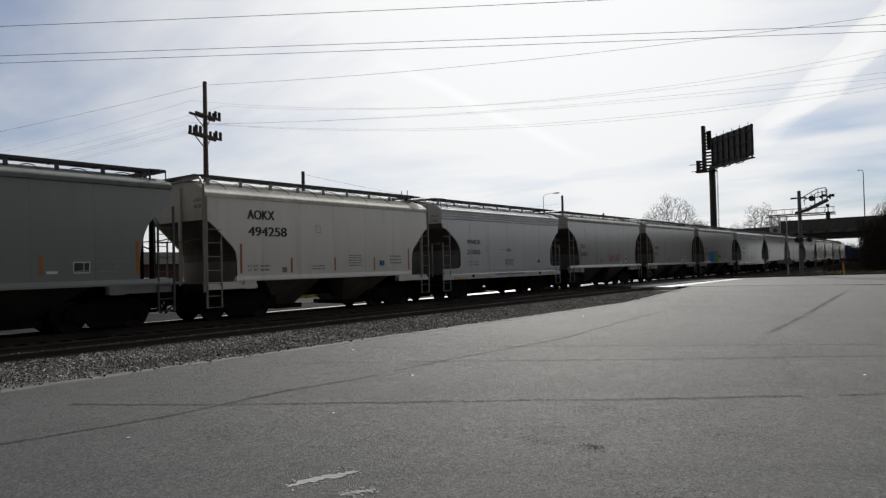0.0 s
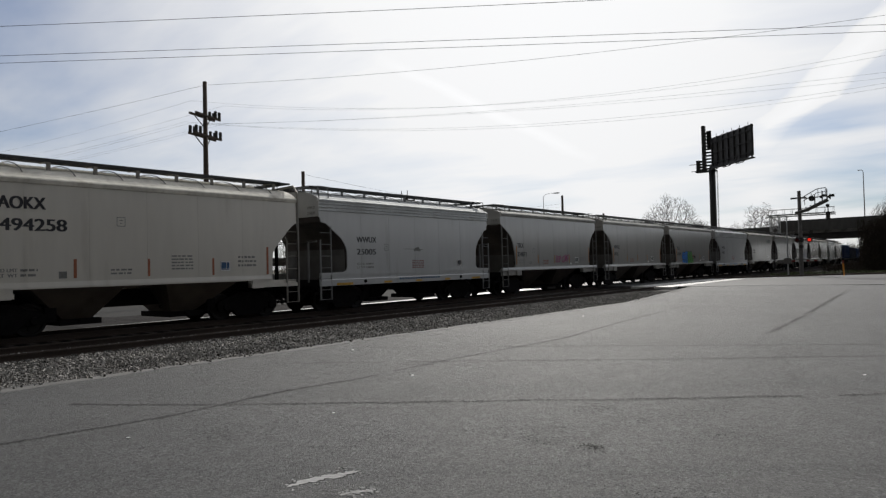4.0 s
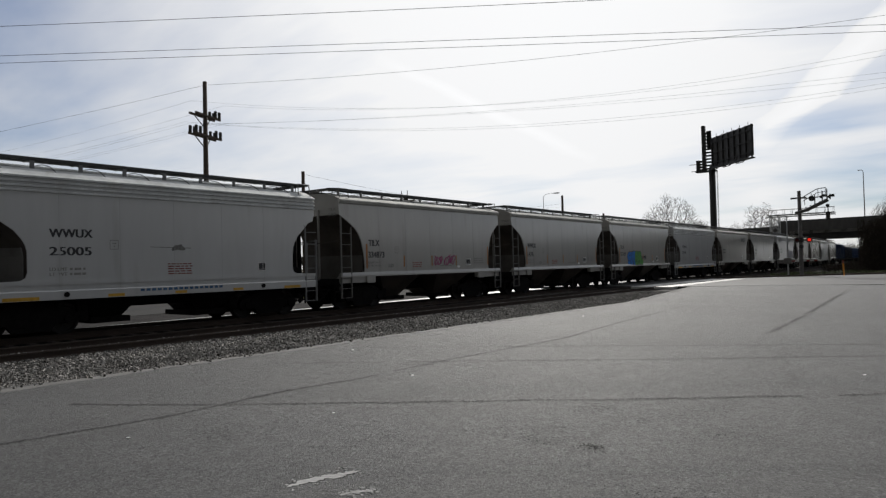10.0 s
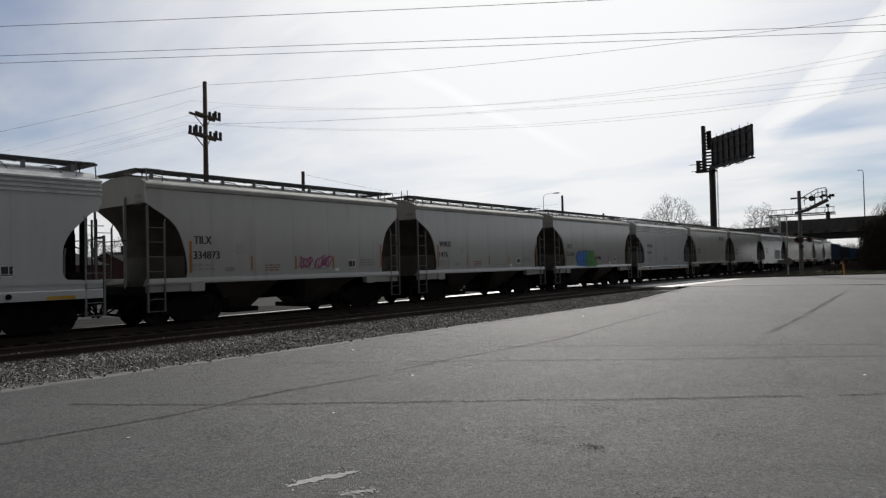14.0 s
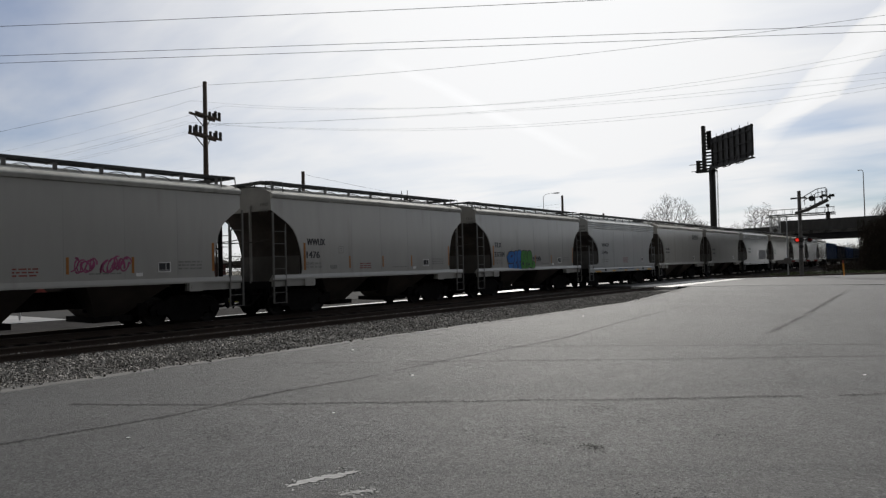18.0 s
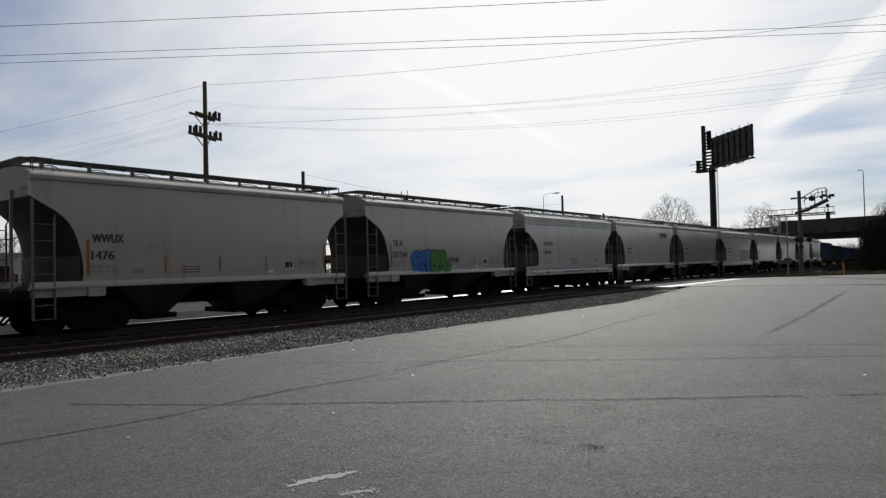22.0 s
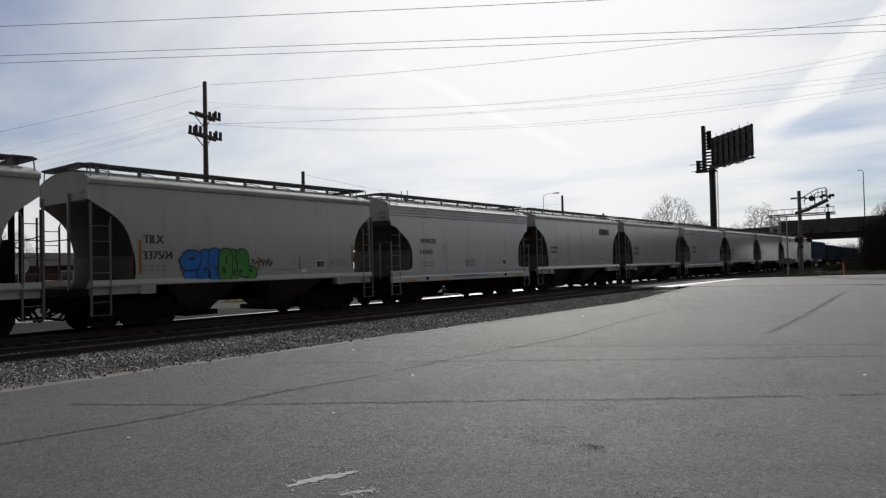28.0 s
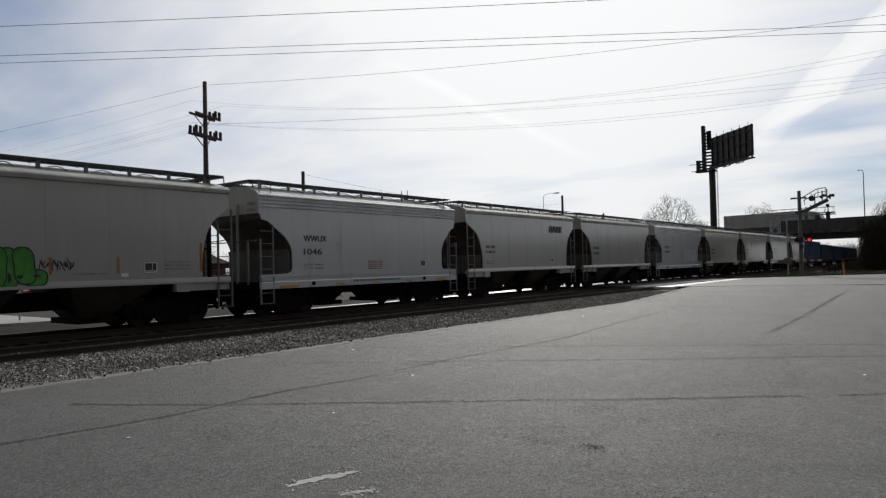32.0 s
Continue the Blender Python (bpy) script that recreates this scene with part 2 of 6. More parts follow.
BRICK_WALL = material("dark_red_brick_wall", (0.085, 0.036, 0.031), 0.85, vary=0.25, grain=6)
RED_WALL = material("red_siding", (0.26, 0.05, 0.04), 0.7, vary=0.2, grain=4)
ROOF = material("grey_roof", (0.035, 0.033, 0.032), 0.95, spec=0.03, vary=0.2, grain=4)
TRAILER = material("dull_trailer_skin", (0.50, 0.505, 0.52), 0.5, vary=0.1, grain=3)
TRUCK_WHITE = material("white_trailer_skin", (0.62, 0.62, 0.62), 0.45, vary=0.08, grain=3)
VANE_RED = material("unlit_lens_vane", (0.09, 0.008, 0.006), 0.25, vary=0.1)
RED_LAMP = material("red_signal_lens", (1.0, 0.03, 0.015), 0.3, emit=0.9, vary=0.02)
YELLOW_POST = material("orange_marker_post", (0.75, 0.30, 0.03), 0.6, vary=0.15)
GLASS = material("dark_glass", (0.02, 0.022, 0.025), 0.08, vary=0.05, spec=0.8)


# ---- building kit ----
def box(bm, x0, x1, y0, y1, z0, z1):
    v = [bm.verts.new(p) for p in ((x0, y0, z0), (x1, y0, z0), (x1, y1, z0), (x0, y1, z0), (x0, y0, z1), (x1, y0, z1), (x1, y1, z1), (x0, y1, z1))]
    for f in ((3, 2, 1, 0), (4, 5, 6, 7), (0, 1, 5, 4), (1, 2, 6, 5), (2, 3, 7, 6), (3, 0, 4, 7)):
        bm.faces.new([v[i] for i in f])
    return bm


def rod(bm, a, b, r, r2=None, n=8):
    a, b = Vector(a), Vector(b)
    r2 = r if r2 is None else r2
    q = (b - a).to_track_quat("Z", "Y")
    lo, hi = [], []
    for i in range(n):
        c = Vector((math.cos(2 * math.pi * i / n), math.sin(2 * math.pi * i / n), 0))
        lo.append(bm.verts.new(a + q @ (c * r)))
        hi.append(bm.verts.new(b + q @ (c * r2)))
    for i in range(n):
        bm.faces.new((lo[i], lo[(i + 1) % n], hi[(i + 1) % n], hi[i]))
    bm.faces.new(lo[::-1])
    bm.faces.new(hi)
    return bm


def path(bm, pts, r, n=6):
    """One tube along the points."""
    pts = [Vector(p) for p in pts]
    rows = []
    side = None
    for i, p in enumerate(pts):
        d = (pts[min(i + 1, len(pts) - 1)] - pts[max(i - 1, 0)]).normalized()
        if side is None:
            side = d.orthogonal().normalized()
        side = (side - d * side.dot(d)).normalized()
        up = d.cross(side)
        rows.append([p + (side * math.cos(2 * math.pi * k / n) + up * math.sin(2 * math.pi * k / n)) * r for k in range(n)])
    vs = [[bm.verts.new(p) for p in row] for row in rows]
    for a, b in zip(vs, vs[1:]):
        for k in range(n):
            bm.faces.new((a[k], a[(k + 1) % n], b[(k + 1) % n], b[k]))
    bm.faces.new(vs[0][::-1])
    bm.faces.new(vs[-1])
    return bm


def slab(bm, pts, axis, a, b):
    """A flat outline of (u, v) given thickness from a to b along an axis: x (u, v are y, z), y (x, z) or z (x, y)."""
    def at(u, v, w):
        return {"x": (w, u, v), "y": (u, w, v), "z": (u, v, w)}[axis]
    lo = [bm.verts.new(at(u, v, a)) for u, v in pts]
    hi = [bm.verts.new(at(u, v, b)) for u, v in pts]
    k = len(pts)
    for i in range(k):
        bm.faces.new((lo[i], lo[(i + 1) % k], hi[(i + 1) % k], hi[i]))
    bm.faces.new(lo[::-1])
    bm.faces.new(hi)
    return bm


def loft(bm, rows, closed=False):
    """Faces between rows of points of equal length."""
    vs = [[bm.verts.new(p) for p in r] for r in rows]
    for a, b in zip(vs, vs[1:]):
        m = len(a)
        for i in range(m if closed else m - 1):
            bm.faces.new((a[i], a[(i + 1) % m], b[(i + 1) % m], b[i]))
    return vs


def mesh_of(bm, name, mat, smooth=False):
    bmesh.ops.recalc_face_normals(bm, faces=bm.faces)
    me = bpy.data.meshes.new(name)
    bm.to_mesh(me)
    bm.free()
    me.materials.append(mat)
    if smooth:
        me.polygons.foreach_set("use_smooth", [True] * len(me.polygons))
    return me


def part(name, bm, mat, parent, label="", smooth=False):
    ob = new(name, bm if isinstance(bm, bpy.types.Mesh) else mesh_of(bm, name, mat, smooth))
    ob.parent = parent
    if label:
        tagged(ob, label)
    return ob


def thing(name, label, category, group="", kind="", at=None):
    ob = new(name)
    ob.empty_display_size = 0.3
    if at is not None:
        ob.matrix_world = at
    return tagged(ob, label, category, group, kind)


def solid(name, bm, mat, label, category, group="", kind="", smooth=False):
    return tagged(new(name, mesh_of(bm, name, mat, smooth)), label, category, group, kind)


def rounded(pts, r=0.12, n=4):
    """The outline with its corners rounded."""
    out, k = [], len(pts)
    for i in range(k):
        p, a, b = Vector(pts[i]), Vector(pts[i - 1]), Vector(pts[(i + 1) % k])
        s = min(r, (a - p).length * 0.45, (b - p).length * 0.45)
        p0, p1 = p + (a - p).normalized() * s, p + (b - p).normalized() * s
        for j in range(n + 1):
            t = j / n
            q = p0 * (1 - t) ** 2 + p * 2 * t * (1 - t) + p1 * t * t
            out.append((q.x, q.y))
    return out


B = bmesh.new


# ---- ground, pavement, railway ----
def bend(y):
    """How far the railway swings west of its straight course, at y along it."""
    k = min(max(0.0, y - 85.0), 35.0)
    return -k * k / (2 * 780.0) - max(0.0, y - 120.0) * 35.0 / 780.0


def ground_sheet():
    bm = B()
    n = 40
    xs = [-3000 + 6000 * i / n for i in range(n + 1)]
    loft(bm, [[(x, y, -0.62) for x in xs] for y in xs])
    solid("ground", bm, SOIL, "dry winter soil and thin grass reaching the horizon", "ground", kind="structure")


def lot():
    bm = B()
    # asphalt lot, with a ragged edge towards the ballast
    rng = random.Random(4)
    ys = [-60 + 0.8 * i for i in range(76)] + [0.2 + 0.2 * i for i in range(219)]
    rows = []
    for y in ys:
        e = -10.95 + 0.12 * noise.noise((y * 0.35, 1, 0)) + 0.07 * rng.uniform(-1, 1)
        if y > 26:
            e -= (y - 26) * 0.17
        rows.append([(e, y, -0.25), (e + 0.03, y, -0.01), (e + 0.25, y, 0.0), (-5, y, 0.0), (20, y, 0.0), (90, y, 0.0)])
    loft(bm, rows)
    solid("pavement", bm, ASPHALT, "worn grey asphalt lot with hairline cracks", "pavement", kind="structure")
    # dusty light rim along the edge
    bm = B()
    rows = []
    for i in range(120):
        y = -4 + 0.36 * i
        e = -10.84 + 0.08 * noise.noise((y * 0.5, 7, 0)) - (max(0, y - 26) * 0.17)
        w = 0.24 + 0.14 * noise.noise((y * 0.9, 3, 0))
        rows.append([(e, y, 0.004), (e + w, y, 0.004)])
    loft(bm, rows)
    solid("pavement_rim", bm, DUSTY, "pale dust along the broken lot edge", "dust", kind="structure")


def street():
    # the street that meets the railway at the level crossing
    bm = B()
    rows = []
    for x, y0, y1 in ((-130, 34, 52), (-60, 38, 54), (-30, 40.5, 56), (-22, 41, 56.5), (-16, 41.6, 57.5), (-13, 41, 61), (-10, 43, 65.0), (-6, 44, 68.4), (0, 45, 70.5), (30, 45, 76), (90, 45, 86)):
        z = 0.006 if x > -12 else 0.012
        rows.append([(x, y0, -0.3), (x, y0, z), (x, (y0 + y1) / 2, z), (x, y1, z), (x, y1, -0.3)])
    loft(bm, rows)
    solid("road", bm, ROAD, "pale sunlit street over the level crossing", "road", kind="structure")
    for i in range(7):
        bm = B()
        slab(bm, rounded([(-15.25, 40.2 + 2.35 * i), (-14.2, 40.2 + 2.35 * i), (-14.2, 42.5 + 2.35 * i), (-15.25, 42.5 + 2.35 * i)], 0.05, 2), "z", -0.1, 0.022)
        solid("crossing_panel", bm, PANEL, "pale concrete panel beside the rails", "panel", "crossing panels", kind="structure")
    for i in range(7):
        bm = B()
        slab(bm, rounded([(-16.92, 40.6 + 2.35 * i), (-15.62, 40.6 + 2.35 * i), (-15.62, 42.9 + 2.35 * i), (-16.92, 42.9 + 2.35 * i)], 0.05, 2), "z", -0.1, 0.02)
        solid("crossing_panel", bm, PANEL, "pale concrete panel between the rails", "panel", "crossing panels", kind="structure")
    bm = B()
    pts = ((-15.6, 57.9), (-13, 61.2), (-10, 65.2), (-6, 68.6), (0, 70.7), (30, 76.2), (90, 86.2))
    for (x0, y0), (x1, y1) in zip(pts, pts[1:]):
        slab(bm, [(x0, y0), (x1, y1), (x1, y1 + 0.3), (x0, y0 + 0.3)], "z", -0.2, 0.14)
    solid("kerb", bm, KERB, "low concrete kerb along the street", "kerb", kind="structure")


def railway():
    bm = B()
    xs = [-10.9, -11.3, -12.2, -13.4, -14.6, -15.3, -17.3, -18.3, -19.3, -21.3, -22.4, -24.5, -28.2]
    zs = [-0.06, -0.10, -0.15, -0.15, -0.14, -0.17, -0.17, -0.19, -0.17, -0.17, -0.19, -0.2, -0.2]
    rows = []
    for i in range(185):
        y = -30 + 0.5 * i if i < 150 else 45 + 10 * (i - 150)
        rows.append([(x + bend(y), y, z + 0.035 * noise.noise((x * 2.1, y * 2.1, 0)) + 0.02 * noise.noise((x * 6, y * 6, 3))) for x, z in zip(xs, zs)])
    vs = loft(bm, rows)
    ob = solid("ballast", bm, GRAVEL, "grey crushed-stone ballast beside the track", "ballast", kind="structure")
    ob.data.materials.append(OILY_SHADED)
    # from the shadow's edge on, the train's shade is coloured into the oily stone
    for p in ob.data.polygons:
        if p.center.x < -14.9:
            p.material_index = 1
    # loose stones on the shoulder
    rng = random.Random(11)
    verts, faces = [], []
    cube = ((-1, -1, -1), (1, -1, -1), (1, 1, -1), (-1, 1, -1), (-1, -1, 1), (1, -1, 1), (1, 1, 1), (-1, 1, 1))
    quads = ((3, 2, 1, 0), (4, 5, 6, 7), (0, 1, 5, 4), (1, 2, 6, 5), (2, 3, 7, 6), (3, 0, 4, 7))
    for i in range(46000):
        y = 1.5 + 36 * rng.random() ** 1.5
        rim = -11.02 - max(0.0, y - 26) * 0.17
        x = rim - 7.2 * rng.random() ** 1.25
        if x > rim - 0.3 and rng.random() < 0.45:
            continue
        if rng.random() < 0.02:
            x = rim + 0.35 * rng.random() ** 2.5
        z0 = np.interp(-x, [-v for v in xs][::1], zs) if x < -10.9 else 0.0
        s = rng.uniform(0.010, 0.028)
        q = Euler((rng.uniform(0, 6), rng.uniform(0, 6), rng.uniform(0, 6))).to_matrix()
        k = len(verts)
        for c in cube:
            p = q @ Vector((c[0] * s * rng.uniform(0.5, 1.1), c[1] * s * rng.uniform(0.5, 1.1), c[2] * s * rng.uniform(0.4, 0.9)))
            verts.append((x + p.x, y + p.y, z0 + 0.018 + p.z))
        faces += [tuple(k + a for a in f) for f in quads]
    me = bpy.data.meshes.new("ballast_stones")
    me.from_pydata(verts, [], faces)
    me.materials.append(STONE)
    tagged(new("ballast_stones", me), "loose grey ballast stones on the track shoulder", "stones", kind="stuff")
    # rails, ties
    for k, xc in enumerate((-16.27, -D)):
        track = thing("railway_track", "steel rails on dark creosoted ties" if k else "rusty-sided siding rails on dark ties", "railway track", "railway tracks", at=pose(xc, 0, 0))
        for sx in (-0.7525, 0.7525):
            bm = B()
            prof = [(-0.07, -0.17), (0.07, -0.17), (0.07, -0.155), (0.012, -0.12), (0.012, -0.045), (0.036, -0.035), (0.036, -0.004), (0.03, 0.0), (-0.03, 0.0), (-0.036, -0.004), (-0.036, -0.035), (-0.012, -0.045), (-0.012, -0.12), (-0.07, -0.155)]
            loft(bm, [[(sx + a + bend(y), y, z) for a, z in prof] for y in [-60, 0, 85] + [95 + 10 * i for i in range(33)]], closed=True)
            rail = part("rail", bm, RAIL, track)
            rail.data.materials.append(RAIL_HEAD if k else DULL_HEAD)
            for p in rail.data.polygons:
                if p.center.z > -0.003 and p.normal.z > 0.8:
                    p.material_index = 1
        bm = B()
        box(bm, -1.3, 1.3, -0.11, 0.11, -0.34, -0.165)
        tie = mesh_of(bm, "tie", TIE)
        for i in range(110):
            t = part("tie", tie, TIE, track)
            t.location = (random.uniform(-0.04, 0.04), 1 + 0.53 * i, random.uniform(-0.012, 0.006))
            t.rotation_euler = (0, 0, random.uniform(-0.015, 0.015))
        bm = B()
        for i in range(460):
            y = 1 + 0.53 * (110 + i)
            box(bm, -1.3 + bend(y), 1.3 + bend(y), y - 0.11, y + 0.11, -0.34, -0.165)
        tagged(part("far_ties", bm, TIE, track), kind="stuff")


# ---- covered hopper cars ----
LB = 10.82
EAVE = {"round": 4.16, "square": 4.03, "deep": 4.10}
REACH = {"round": 0.78, "square": 0.92, "deep": 0.74}      # the far end's cut-outs are shallower


def roof_arc(ze):
    half = [(1.57, 0.0), (1.50, 0.22), (1.36, 0.42), (1.1, 0.67), (0.75, 0.87), (0.38, 0.98), (0.0, 1.0)]
    arc = [(x, ze + (4.49 - ze) * k) for x, k in half]
    return arc + [(-x, z) for x, z in arc[-2::-1]]


CUTS = {
    "round": [(1.25, 1.40), (1.29, 1.60), (1.28, 1.85), (1.24, 2.15), (1.16, 2.45), (1.07, 2.72), (0.94, 2.95), (0.76, 3.14), (0.56, 3.28), (0.0, 3.62)],
    "square": [(1.15, 1.40), (1.14, 1.95), (1.11, 2.16), (1.02, 2.32), (0.85, 2.49), (0.35, 2.98), (0.16, 3.13), (0.0, 3.2)],
    "deep": [(0.0, 1.44), (0.62, 1.44), (1.20, 1.46), (1.33, 1.53), (1.38, 1.66), (1.37, 2.2), (1.33, 2.36), (1.24, 2.52), (1.08, 2.72), (0.46, 3.17), (0.36, 3.24), (0.10, 3.3), (0.06, 3.45), (0.0, 3.5)],
}


def wheelset_mesh():
    bm = B()
    rod(bm, (-1.12, 0, 0), (1.12, 0, 0), 0.075, n=10)
    for s in (-1, 1):
        prof = [(0.66, 0.10), (0.66, 0.34), (0.685, 0.455), (0.71, 0.455), (0.72, 0.422), (0.81, 0.415), (0.81, 0.36), (0.77, 0.33), (0.755, 0.17), (0.82, 0.14), (0.82, 0.08)]
        k = 28
        rows = [[(s * x, r * math.cos(2 * math.pi * i / k), r * math.sin(2 * math.pi * i / k)) for i in range(k)] for x, r in prof]
        loft(bm, rows, closed=True)
        rod(bm, (s * 0.80, 0.24, 0), (s * 0.765, 0.24, 0), 0.04, n=6)
    return mesh_of(bm, "wheelset", WHEEL)


WHEELSET = wheelset_mesh()


def side_frame(parent, y, s):
    bm = B()
    o = [(-1.14, 0.30), (-1.18, 0.52), (-1.05, 0.66), (-0.7, 0.72), (-0.45, 0.88), (0.45, 0.88), (0.7, 0.72), (1.05, 0.66), (1.18, 0.52), (1.14, 0.30), (0.78, 0.30), (0.62, 0.34), (0.45, 0.12), (-0.45, 0.12), (-0.62, 0.34), (-0.78, 0.30)]
    slab(bm, [(y + a, z) for a, z in rounded(o, 0.06, 2)], "x", s * 0.90, s * 1.06)
    for a in (-0.89, 0.89):
        rod(bm, (s * 1.03, y + a, 0.42), (s * 1.13, y + a, 0.42), 0.115, 0.10, n=12)
    fr = part("side_frame", bm, GRIME, parent)
    bm = B()
    for a in (-0.16, 0.0, 0.16):
        for k in range(6):
            rod(bm, (s * 0.99, y + a, 0.25 + 0.06 * k), (s * 0.99, y + a, 0.285 + 0.06 * k), 0.07, n=8)
    part("spring", bm, RUST, fr)


def ladder(parent, y0, y1, z0, z1, z2, s, rungs, mat):
    bm = B()
    x = s * 1.60
    box(bm, min(x, x - s * 0.05), max(x, x - s * 0.05), y0 - 0.03, y0 + 0.03, z0, z1)
    box(bm, min(x, x - s * 0.05), max(x, x - s * 0.05), y1 - 0.022, y1 + 0.022, z0, z2)
    d = 0.07 * (1 if y0 > y1 else -1)
    path(bm, [(x - s * 0.02, y1, z2), (x - s * 0.05, y1 + d * -0.6, z2 + 0.12)], 0.02)
    for z in rungs:
        rod(bm, (x - s * 0.02, y0, z), (x - s * 0.02, y1, z), 0.014, n=6)
    return part("ladder", bm, mat, parent)


def hopper_car(kind, tint):
    car = thing("hopper_car", "covered hopper car", "railway car", "hopper cars of the train")
    deep, square = kind == "deep", kind == "square"
    cut, ze, reach = CUTS[kind], EAVE[kind], REACH[kind]
    arc = roof_arc(ze)
    zb = 0.95 if deep else 1.27
    left = [(0.0, zb)] + cut if deep else [(cut[0][0], zb)] + cut
    profile = left + [(0.0, ze)]
    us, zs = [], []
    for (a0, z0), (a1, z1) in zip(profile, profile[1:]):
        k = max(1, int(abs(z1 - z0) / 0.16))
        us += [a0 + (a1 - a0) * i / k for i in range(k)]
        zs += [z0 + (z1 - z0) * i / k for i in range(k)]
    us, zs = us + [0.0], zs + [ze]

    def bow(z):
        """How far the side leans in above its widest height."""
        return (0.012 if square else 0.02 if deep else 0.045) * max(0.0, (z - 2.3) / 1.7) ** 2

    for s in (1, -1):
        bm = B()
        ring = [[(s * (1.575 - bow(z)), a, z), (s * (1.575 - bow(z)), LB - a * reach, z), (s * (1.545 - bow(z)), LB - a * reach, z), (s * (1.545 - bow(z)), a, z)] for a, z in zip(us, zs)]
        vs = loft(bm, ring, closed=True)
        bm.faces.new(vs[0])
        bm.faces.new(vs[-1])
        side = part("side_sheet", bm, HOPPER, car)
        for y in (2.15, 3.75, 5.37, 7.0, 8.6):
            bm = B()
            loft(bm, [[(s * (1.57 - bow(z)), y - 0.014, z), (s * (1.579 - bow(z)), y - 0.012, z), (s * (1.579 - bow(z)), y + 0.012, z), (s * (1.57 - bow(z)), y + 0.014, z)] for z in (zb + 0.2, 2.3, 2.7, 3.1, 3.5, ze - 0.13)], closed=True)
            part("weld_seam", bm, HOPPER, side)
        # eave mouldings
        bm = B()
        if deep:
            for z in (3.74, 3.86, 3.98):
                slab(bm, [(s * 1.57, z - 0.035), (s * 1.61, z - 0.02), (s * 1.61, z + 0.02), (s * 1.57, z + 0.035)], "y", 0.0, LB)
            slab(bm, [(s * 1.50, ze - 0.04), (s * 1.625, ze - 0.03), (s * 1.625, ze + 0.02), (s * 1.48, ze + 0.09)], "y", 0.0, LB)
        else:
            slab(bm, [(s * 1.52, ze - 0.13), (s * 1.60, ze - 0.10), (s * 1.625, ze - 0.01), (s * 1.60, ze + 0.03), (s * 1.48, ze + 0.11)], "y", 0.0, LB)
        part("eave_moulding", bm, HOPPER_ROOF, side)
        # side sill
        bm = B()
        if deep:
            slab(bm, [(s * 1.55, 0.95), (s * 1.60, 0.95), (s * 1.60, 1.17), (s * 1.575, 1.2), (s * 1.575, 1.42), (s * 1.55, 1.42)], "y", 0.0, LB)
            box(bm, s * 1.574, s * 1.60, 0.0, LB, 1.34, 1.44)
        else:
            slab(bm, [(s * 1.40, 1.25), (s * 1.60, 1.25), (s * 1.60, 1.30), (s * 1.58, 1.42), (s * 1.55, 1.42)], "y", 1.1 if square else 0.0, LB - (1.1 if square else 0.0))
            for a in (0.0, LB - 1.9):
                box(bm, s * 1.38, s * 1.52, a, a + 1.9, 1.02, 1.25)
            if square:
                for a in (0.0, LB - 1.9):
                    slab(bm, [(s * 1.45, 1.02), (s * 1.60, 1.02), (s * 1.60, 1.14), (s * 1.45, 1.14)], "y", a, a + 1.9)
        part("side_sill", bm, HOPPER, car)
        if not deep:
            for a in (1.40, LB - 1.87):
                bm = B()
                slab(bm, rounded([(a, 1.0), (a + 0.47, 1.0), (a + 0.47, 1.3), (a, 1.3)], 0.05, 2), "x", s * 1.52, s * 1.585)
                rod(bm, (s * 1.58, a + (0.36 if a < 5 else 0.11), 1.13), (s * 1.597, a + (0.36 if a < 5 else 0.11), 1.13), 0.05, n=10)
                part("bolster_pad", bm, HOPPER, car)
        else:
            for a in (2.3, LB - 2.3):
                bm = B()
                rod(bm, (s * 1.6, a, 1.08), (s * 1.64, a, 1.08), 0.07, n=10)
                part("jacking_lug", bm, GRIME, car)
        # ladders at both ends of the side
        top = 3.95 if square else 2.64 if deep else 3.55
        ladder(car, 0.04, 0.56, 0.45, top, 3.05 if not square else 2.6, s, (0.47, 0.82, 1.22, 1.62, 2.05, 2.48, 2.9), LADDER)
        ladder(car, LB + 0.05, LB - 0.44, 0.45, top, 3.05 if not square else 2.6, s, (0.47, 0.82, 1.22, 1.62, 2.05, 2.48, 2.9), LADDER)
        # running boards flank the hatch trough
        bm = B()
        x0, x1 = sorted((s * 0.42, s * 1.0))
        for k in range(5):
            xa = x0 + (x1 - x0) * k / 4
            box(bm, xa - 0.012, xa + 0.012, 0.2, LB - 0.2, 4.62, 4.665)
        box(bm, x0, x1, 0.2, LB - 0.2, 4.630, 4.640)
        for k in range(24):
            y = 0.2 + (LB - 0.4) * k / 23
            box(bm, x0, x1, y - 0.02, y + 0.02, 4.638, 4.66)
        xo = s * 1.0
        box(bm, xo - 0.02, xo + 0.02, 0.2, LB - 0.2, 4.595, 4.685)
        rb = part("running_board", bm, GRATE, car)
        for k in range(9):
            y = 0.5 + (LB - 1.0) * k / 8
            bm = B()
            xo = s * 0.98
            box(bm, min(xo, xo + s * 0.03), max(xo, xo + s * 0.03), y - 0.055, y + 0.055, 4.33, 4.63)
            box(bm, min(s * 0.45, s * 0.98), max(s * 0.45, s * 0.98), y - 0.03, y + 0.03, 4.60, 4.62)
            part("bracket", bm, LADDER, rb)
    # roof
    bm = B()
    loft(bm, [[(x, y, z) for x, z in arc] for y in (0.0, 0.35, LB - 0.35, LB)])
    part("roof", bm, HOPPER_ROOF, car, smooth=True)
    bm = B()
